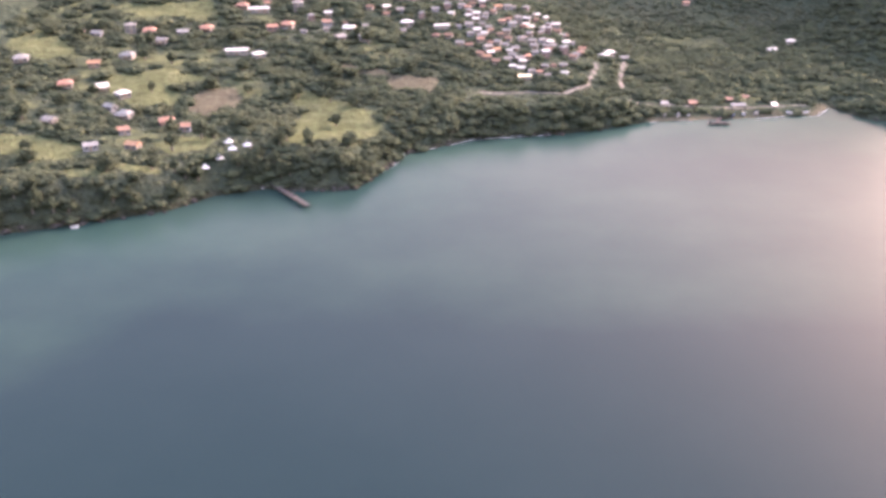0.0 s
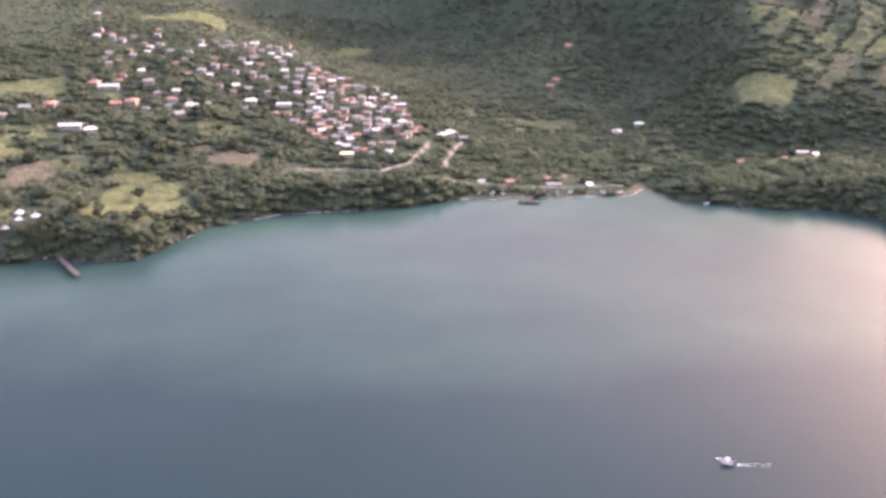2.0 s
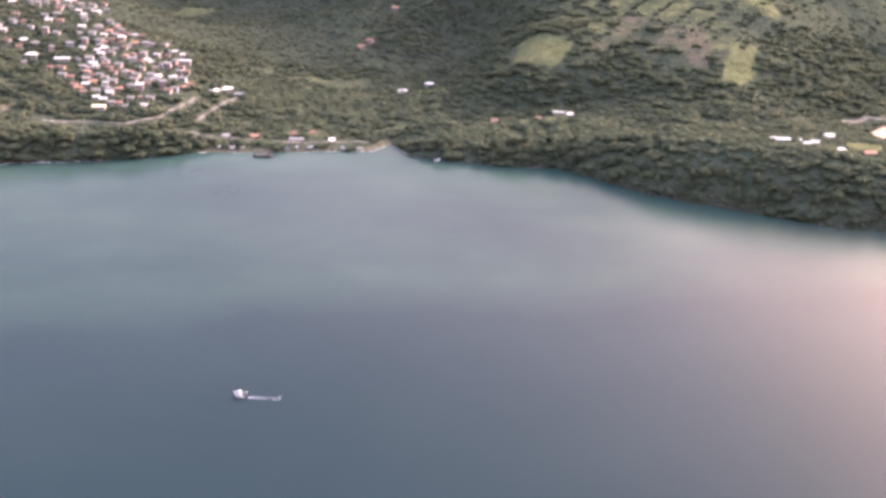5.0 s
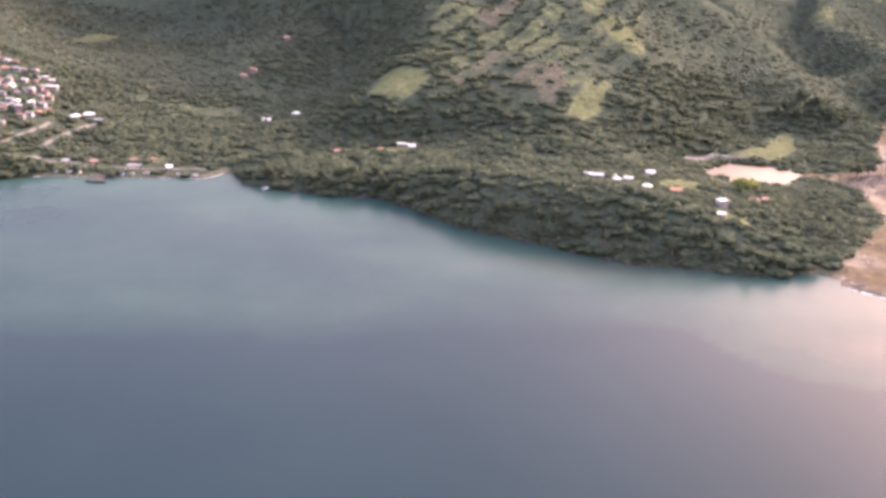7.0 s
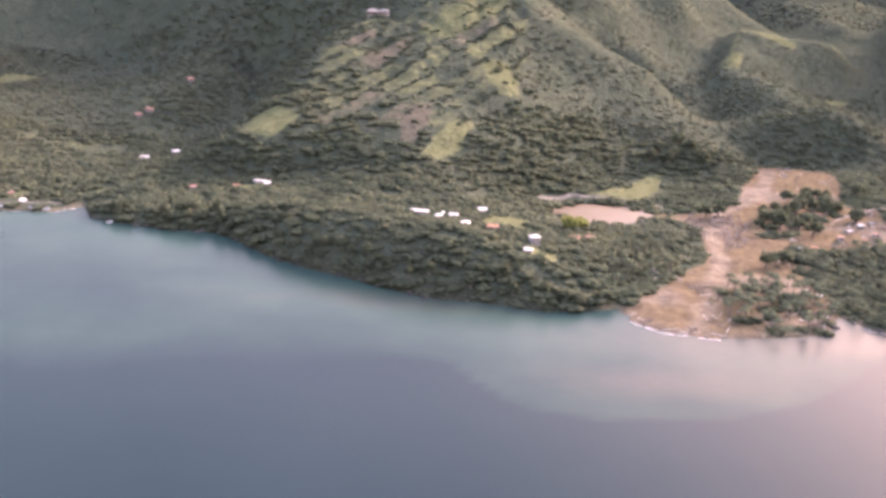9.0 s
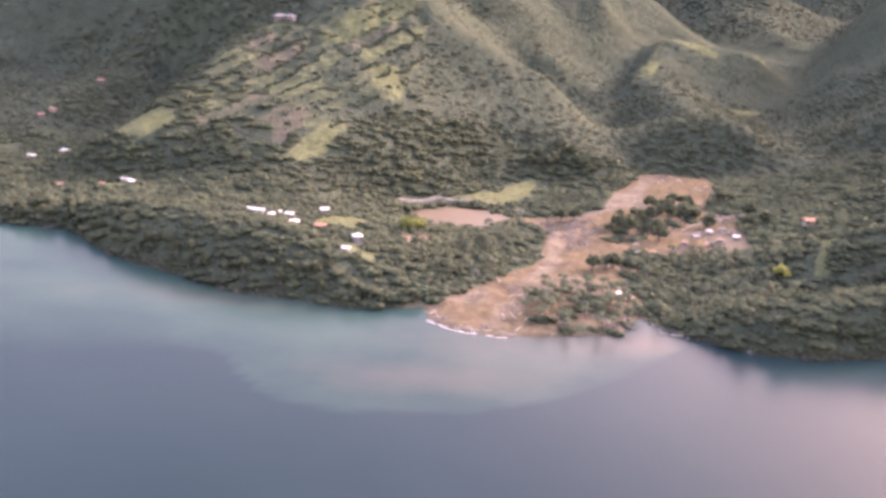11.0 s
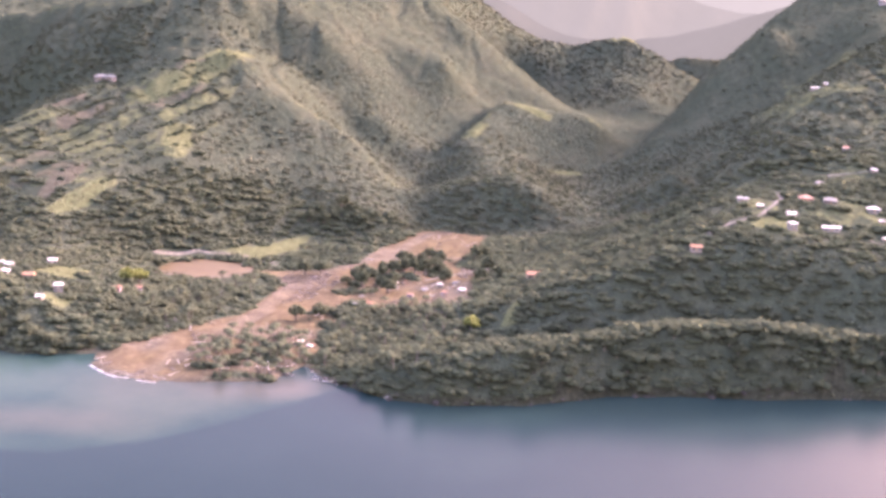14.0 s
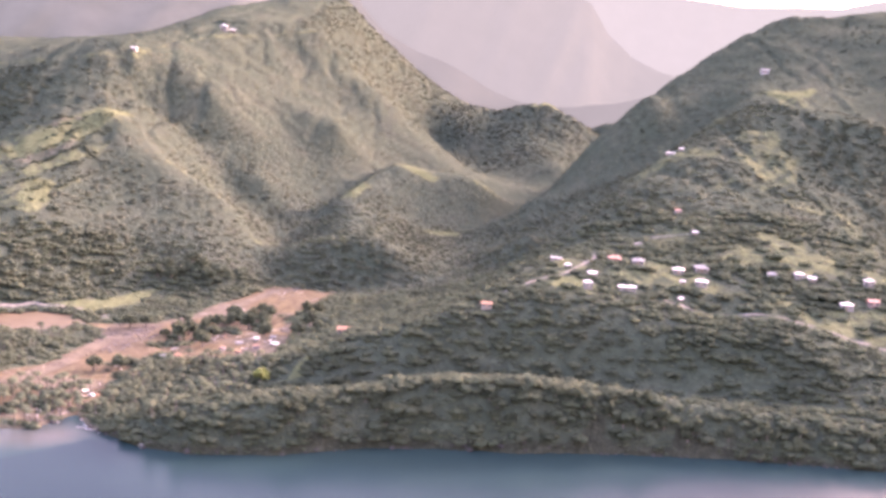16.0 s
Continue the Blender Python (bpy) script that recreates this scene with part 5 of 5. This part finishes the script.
def build_debris():
    """Broken timber, stones and torn branches strewn over the mud."""
    r = np.random.default_rng(71)
    x, y = r.uniform(364, 485, 26000), r.uniform(314, 562, 26000)
    d = inland(x, y)
    keep = (soft_ring(x, y, SLIDE, 1.0) > .5) & (d > .3) & (rough(x * 1.2 - y * .3, y * .45, 12, 121) > .6) & ~((x < 401) & (y < 352) & (rough(x, y, 7, 122) < .62))
    x, y = x[keep], y[keep]
    h = ground(x, y)
    lump = [tree_shape(1, .5, .8, 2, 600 + k) for k in range(5)]
    scatter("slide_debris", np.stack([x, y, h, r.uniform(.2, .75, x.size)], 1), lump, DEBRIS, "dark broken branches and rubble strewn over the mud", "debris", .5, 1.2)


DEBRIS = plain("slide_debris", (.04, .035, .026), (.11, .088, .066), .5, .9)
build_debris()


# ---- single trees --------------------------------------------------------
def make_palm(tall, lean, fronds, seed):
    """A coconut palm: a curved trunk and a head of drooping feathered fronds."""
    r = random.Random(seed)
    palm = tagged(new("palm_tree"), "coconut palm with a slender trunk and drooping fronds", "palm tree", "palms of the river-mouth grove")
    top = Vector((lean, 0, tall))
    part("trunk", tube(bmesh.new(), [((lean * (k / 5) ** 1.8, 0, tall * k / 5 - .4 * (k == 0)), .19 - .018 * k) for k in range(6)], 6), BARK, palm)
    for k in range(fronds):
        a, rise, long = 6.2832 * k / fronds + r.uniform(-.25, .25), r.uniform(.05, .9), r.uniform(2.0, 2.7)
        bm = bmesh.new()
        side, rows = Vector((-math.sin(a), math.cos(a), 0)), []
        for j in range(6):
            u = j / 5
            p = top + Vector((math.cos(a), math.sin(a), 0)) * long * u * (1 - .12 * u) + Vector((0, 0, rise * u * 1.2 - (1.5 + .5 * rise) * u * u))
            w = .48 * (math.sin(math.pi * min(1, .12 + .9 * u)) ** .7) + .03
            rows.append([bm.verts.new(p - side * w - Vector((0, 0, .26 * w))), bm.verts.new(p + Vector((0, 0, .05))), bm.verts.new(p + side * w - Vector((0, 0, .26 * w)))])
        for p, q in zip(rows[:-1], rows[1:]):
            bm.faces.new((p[0], q[0], q[1], p[1])), bm.faces.new((p[1], q[1], q[2], p[2]))
        part("frond", bm, LEAF_PALM, palm)
    return palm


palms = [make_palm(4.8, .6, 11, 81), make_palm(5.6, .9, 12, 82), make_palm(4.2, .4, 11, 83), make_palm(5.2, -.7, 12, 84)]
_r = random.Random(91)
spots = []
GROVES = [([(396, 334), (410, 323), (428, 327), (434, 346), (431, 366), (420, 373), (406, 366), (395, 370)], 60), ([(440, 334), (470, 322), (486, 345), (490, 372), (480, 420), (450, 414), (438, 396), (440, 366)], 56),
          ([(366, 344), (376, 362), (390, 384), (396, 420), (390, 446), (372, 440), (366, 400), (356, 366)], 20)]
for ring, count in GROVES:
    got = tries = 0
    while got < count and tries < 6000:
        tries += 1
        x, y = _r.uniform(min(p[0] for p in ring), max(p[0] for p in ring)), _r.uniform(min(p[1] for p in ring), max(p[1] for p in ring))
        if not bool(inside(np.array([x]), np.array([y]), ring)[0]) or float(inland(np.array([x]), np.array([y]))[0]) < 1.5:
            continue
        if spots and min(math.hypot(x - a, y - b) for a, b in spots) < 2.6 or not bool(clearing(np.array([x]), np.array([y]))[0]):
            continue
        spots.append((x, y))
        got += 1
for i, (x, y) in enumerate(spots):
    m = pose(x, y, height(x, y), 0, 0, _r.uniform(0, 360))
    if i < len(palms):
        palms[i].matrix_basis = m
    else:
        copy_thing(palms[i % len(palms)], m)


def palm_shape(seed):
    """A palm for the crowded groves: a thin trunk and folded, drooping fronds."""
    r = np.random.default_rng(seed)
    lean = r.uniform(-.5, .5, 2)
    top = np.array([lean[0], lean[1], 4.2])
    verts = [np.array([(.13 * math.cos(a), .13 * math.sin(a), -.4) for a in (0, 2.1, 4.2)]), top + [(.08 * math.cos(a), .08 * math.sin(a), 0) for a in (0, 2.1, 4.2)]]
    faces, n = [np.array([(k, (k + 1) % 3, 3 + (k + 1) % 3) for k in range(3)] + [(k, 3 + (k + 1) % 3, 3 + k) for k in range(3)])], 6
    for k in range(10):
        a, rise, long = .6283 * k + r.uniform(-.25, .25), r.uniform(.1, .9), r.uniform(1.9, 2.6)
        out, side = np.array([math.cos(a), math.sin(a), 0]), np.array([-math.sin(a), math.cos(a), 0])
        rows = [top + out * long * u * (1 - .12 * u) + [0, 0, rise * u * 1.2 - (1.5 + .5 * rise) * u * u] for u in (0, .35, .7, 1.0)]
        for p, w in zip(rows, (.1, .46, .42, .06)):
            verts.append(np.array([p - side * w - [0, 0, .26 * w], p + [0, 0, .05], p + side * w - [0, 0, .26 * w]]))
        for j in range(3):
            b = n + 3 * j
            faces.append(np.array([(b, b + 3, b + 4), (b, b + 4, b + 1), (b + 1, b + 4, b + 5), (b + 1, b + 5, b + 2)]))
        n += 12
    return np.concatenate(verts), np.concatenate(faces)


def build_palm_grove():
    x, y = jittered(344, 492, 326, 448, 3.1)
    keep = (inside(x, y, PALM_LAND[0]) | inside(x, y, PALM_LAND[1])) & (inland(x, y) > 2) & clearing(x, y) & (soft_ring(x, y, SLIDE, 1.0) < .4) & (rough(x, y, 16, 123) > .44)
    x, y = x[keep], y[keep]
    scatter("palm_grove", np.stack([x, y, ground(x, y), rng.uniform(.45, .68, x.size)], 1), [palm_shape(700 + k) for k in range(8)], LEAF_PALM, "crowded coconut palms on the flat beside the mud", "palms", .85, 1.2)


build_palm_grove()


def make_tree(tall, wide, clumps, seed, label, leaf=LEAF_DARK):
    """A broad tree: tapered trunk, limbs, and a crown of leafy clumps."""
    r = random.Random(seed)
    tree = tagged(new("tree"), label, "tree")
    part("trunk", tube(bmesh.new(), [((0, 0, -.6), .34), ((.05, .03, tall * .25), .25), ((.1, 0, tall * .5), .19)], 7), BARK, tree)
    for k in range(4):
        a = 6.2832 * k / 4 + r.uniform(-.4, .4)
        part("limb", bar(bmesh.new(), (.08, 0, tall * .42), (wide * .45 * math.cos(a), wide * .45 * math.sin(a), tall * r.uniform(.6, .72)), .12, 5), BARK, tree)
    v, f = tree_shape(clumps, tall, wide, 14, seed)
    mesh = bpy.data.meshes.new("crown")
    mesh.from_pydata([tuple(p) for p in v], [], [tuple(q) for q in f])
    mesh.materials.append(leaf)
    crown = new("crown", mesh)
    crown.parent = tree
    return tree


big = [make_tree(4.2, 2.1, 9, 131, "broad dark green tree with a rounded crown"), make_tree(5.2, 1.9, 9, 132, "tall dark green tree with a ragged crown"),
       make_tree(3.6, 2.4, 10, 133, "low spreading tree with an uneven crown")]
BIG_TREES = [(428, 450), (433, 468), (440, 478), (446, 470), (452, 484), (448, 456), (414, 466), (436, 446), (456, 492), (462, 498), (455, 474), (463, 486), (408, 462), (480, 500), (484, 508),
             (437, 456), (442, 464), (450, 478), (458, 500), (465, 492), (432, 458), (444, 448), (460, 470), (466, 476), (448, 490), (396, 548), (404, 546), (412, 552), (400, 540), (418, 546), (406, 556), (392, 542), (470, 460), (448, 440), (436, 446), (428, 398), (420, 392), (488, 470), (494, 462), (486, 456)]
for i, (x, y) in enumerate(BIG_TREES):
    m = pose(x, y, height(x, y), 0, 0, _r.uniform(0, 360))
    grown = m @ Matrix.Scale(_r.uniform(1.2, 1.7), 4)
    if i < 3:
        big[i].matrix_basis = m
    else:
        copy_thing(big[i % 3], grown)
lime = make_tree(4.4, 2.5, 9, 134, "bright yellow-green flowering tree", LEAF_BRIGHT)
lime.matrix_basis = pose(352.6, 409, height(352.6, 409), 0, 0, 20) @ Matrix.Scale(1.3, 4)
copy_thing(lime, pose(348.5, 407, height(348.5, 407), 0, 0, 130))
copy_thing(lime, pose(487, 388, height(487, 388), 0, 0, 200) @ Matrix.Scale(.9, 4))
# the edge of the cliffs, where single crowns stand against the water
_r = random.Random(141)
edge = 0
while edge < 150:
    x = _r.choice([_r.uniform(-130, 70), _r.uniform(165, 362), _r.uniform(470, 720)])
    y = float(np.interp(x, COAST[:, 0], COAST[:, 1])) + _r.uniform(2.5, 10)
    d = float(inland(np.array([x]), np.array([y]))[0])
    if d < 1.5 or not bool(clearing(np.array([x]), np.array([y]))[0]):
        continue
    copy_thing(big[edge % 3], pose(x, y, height(x, y) - .3, 0, 0, _r.uniform(0, 360)))
    edge += 1


# single trees between the pastures of the western terrace
_r = random.Random(151)
lone = 0
while lone < 70:
    x, y = _r.uniform(-165, 5), _r.uniform(328, 480)
    if float(inland(np.array([x]), np.array([y]))[0]) < 6 or not bool(clearing(np.array([x]), np.array([y]))[0]):
        continue
    tagged(copy_thing(big[lone % 3], pose(x, y, height(x, y) - .2, 0, 0, _r.uniform(0, 360)) @ Matrix.Scale(_r.uniform(.8, 1.35), 4)), group="trees on the western terrace")
    lone += 1


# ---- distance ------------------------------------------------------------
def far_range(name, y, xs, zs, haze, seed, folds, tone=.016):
    """A far mountain chain, a plain backdrop of ridges and ravines, with the haze of the distance put in as emission.
    """
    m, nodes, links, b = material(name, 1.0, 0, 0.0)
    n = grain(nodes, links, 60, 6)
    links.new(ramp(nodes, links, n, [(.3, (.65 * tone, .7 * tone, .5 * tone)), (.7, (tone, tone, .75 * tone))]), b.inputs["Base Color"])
    # stands in for aerial haze: the farther the range, the stronger its glow
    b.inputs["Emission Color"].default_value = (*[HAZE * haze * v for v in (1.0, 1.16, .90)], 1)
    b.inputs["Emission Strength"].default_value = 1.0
    gx = np.arange(xs[0], xs[-1] + 1, 14.0)
    top = np.interp(gx, xs, zs) + 14 * (rough(gx, gx * 0 + y, 130, seed) - .5)
    rows = []
    for u in np.linspace(0, 1, 15):
        fold = folds * (np.abs(rough(gx + 120 * (1 - u), gx * 0 + 60 * u, 190, seed + 3, 4) - .5) * 4 - 1) * math.sin(math.pi * (.12 + .8 * u))
        rows.append(np.stack([gx, y - 1.05 * top * (1 - u) + fold, top * u - 30 * (1 - u)], 1))
    sheet(name, np.concatenate(rows), grid_faces(len(gx), len(rows)), m, None, "structure", "pale hazy mountains in the distance", "mountains")


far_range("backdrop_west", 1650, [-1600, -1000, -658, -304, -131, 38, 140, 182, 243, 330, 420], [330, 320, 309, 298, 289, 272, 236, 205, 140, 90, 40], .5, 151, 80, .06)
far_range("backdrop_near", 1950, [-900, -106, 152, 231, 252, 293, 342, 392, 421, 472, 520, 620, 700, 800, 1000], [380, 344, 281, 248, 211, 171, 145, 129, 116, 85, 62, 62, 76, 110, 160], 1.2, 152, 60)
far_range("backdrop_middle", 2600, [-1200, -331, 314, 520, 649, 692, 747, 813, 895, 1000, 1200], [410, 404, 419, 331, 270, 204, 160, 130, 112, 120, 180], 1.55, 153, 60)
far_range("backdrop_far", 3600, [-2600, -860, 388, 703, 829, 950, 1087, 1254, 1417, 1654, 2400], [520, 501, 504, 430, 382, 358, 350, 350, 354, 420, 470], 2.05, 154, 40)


# ---- woodland ------------------------------------------------------------
def build_woods():
    near = [tree_shape(6, .95, 1.15, 2, 200 + k) for k in range(8)]
    middle = [tree_shape(3, .8, 1.1, 2, 300 + k) for k in range(6)]
    far = [tree_shape(1, 1.0, 1.0, 2, 400 + k) for k in range(5)]
    bush = [tree_shape(1, .9, .9, 3, 500 + k) for k in range(5)]
    for name, x0, x1, y0, y1, tone in (("woodland_west", -175, 76, 300, 560, "west terrace"), ("woodland_bay", 76, 360, 330, 560, "beach valley and spur"),
                                       ("woodland_east", 360, 790, 310, 560, "slide and east hill")):
        x, y, h = wooded(*jittered(x0, x1, y0, y1, 3.5), 1.1, 1.0)
        size = rng.uniform(1.5, 3.3, x.size) * (.55 + .9 * rough(x, y, 30, 111))
        scatter(name, np.stack([x, y, h - .5, size], 1), near, LEAF_DARK, "dense dark green tropical trees over the " + tone, "woodland")
        x, y, h = wooded(*jittered(x0, x1, y0, y1, 3.0), .9, .75)
        scatter("undergrowth", np.stack([x, y, h - .3, rng.uniform(.8, 1.5, x.size)], 1), bush, LEAF_SCRUB, "olive green bushes between the trees", "bushes", .3, .55)
    # hedges between the strips of field
    x, y = jittered(188, 332, 492, 670, 1.7)
    plot, gap = spur_plots(x, y)
    keep = inside(x, y, SPUR_FIELDS) & (gap < .9 + 1.6 * (rough(x, y, 30, 120) > .56)) & (rng.uniform(size=x.size) < .2 + .6 * smooth(.4, .6, rough(x, y, 22, 119))) & clearing(x, y)
    x, y = x[keep], y[keep]
    scatter("hedges", np.stack([x, y, ground(x, y) - .2, rng.uniform(.6, 1.6, x.size)], 1), middle, LEAF_DARK, "dark hedges and bushes between narrow fields", "hedges", .6, 1.0)
    # trees that clothe the faces of the cliffs
    x, y = jittered(-175, 790, 295, 440, 1.75)
    d = inland(x, y)
    keep = (d > .6) & (d < 9 + 9 * (x > 465)) & ~((x > 72) & (x < 152)) & ~((x > 362) & (x < 446)) & clearing(x, y)
    bare = smooth(.58, .66, rough(x, y, 17, 95)) * (x > 200) * .6
    keep &= rng.uniform(size=x.size) > .1 + bare
    x, y = x[keep], y[keep]
    scatter("cliff_trees", np.stack([x, y, ground(x, y) - .7, rng.uniform(.7, 1.35, x.size)], 1), middle, LEAF_DARK, "bushes and trees clinging to the sea cliffs", "bushes")
    x, y, h = wooded(*jittered(-260, 860, 560, 740, 4.0), .8, 1.0)
    scatter("hill_woodland", np.stack([x, y, h - .5, rng.uniform(1.3, 2.3, x.size) * (.5 + 1.0 * rough(x, y, 36, 113))], 1), middle, LEAF_DARK, "trees and scrub on the upper slopes", "woodland")
    x, y, h = wooded(*jittered(-120, 860, 560, 740, 3.2), .8, .5)
    scatter("hill_scrub", np.stack([x, y, h - .4, rng.uniform(1.4, 2.6, x.size)], 1), far, LEAF_HEATH, "close low scrub on the steep slopes", "scrub", .16, .32)
    x, y, h = wooded(*jittered(-160, 850, 730, 1010, 4.3), .8)
    scatter("ridge_scrub", np.stack([x, y, h - .5, rng.uniform(.8, 2.2, x.size)], 1), bush, LEAF_HEATH, "low trees and scrub on the high ridges", "scrub", .2, .4)
    x, y, h = wooded(*jittered(330, 800, 1010, 1320, 4.6), .85)
    scatter("ridge_scrub", np.stack([x, y, h - .4, rng.uniform(1.6, 3.2, x.size)], 1), far, LEAF_HEATH, "low scrub round the head of the valley", "scrub", .18, .34)


build_woods()
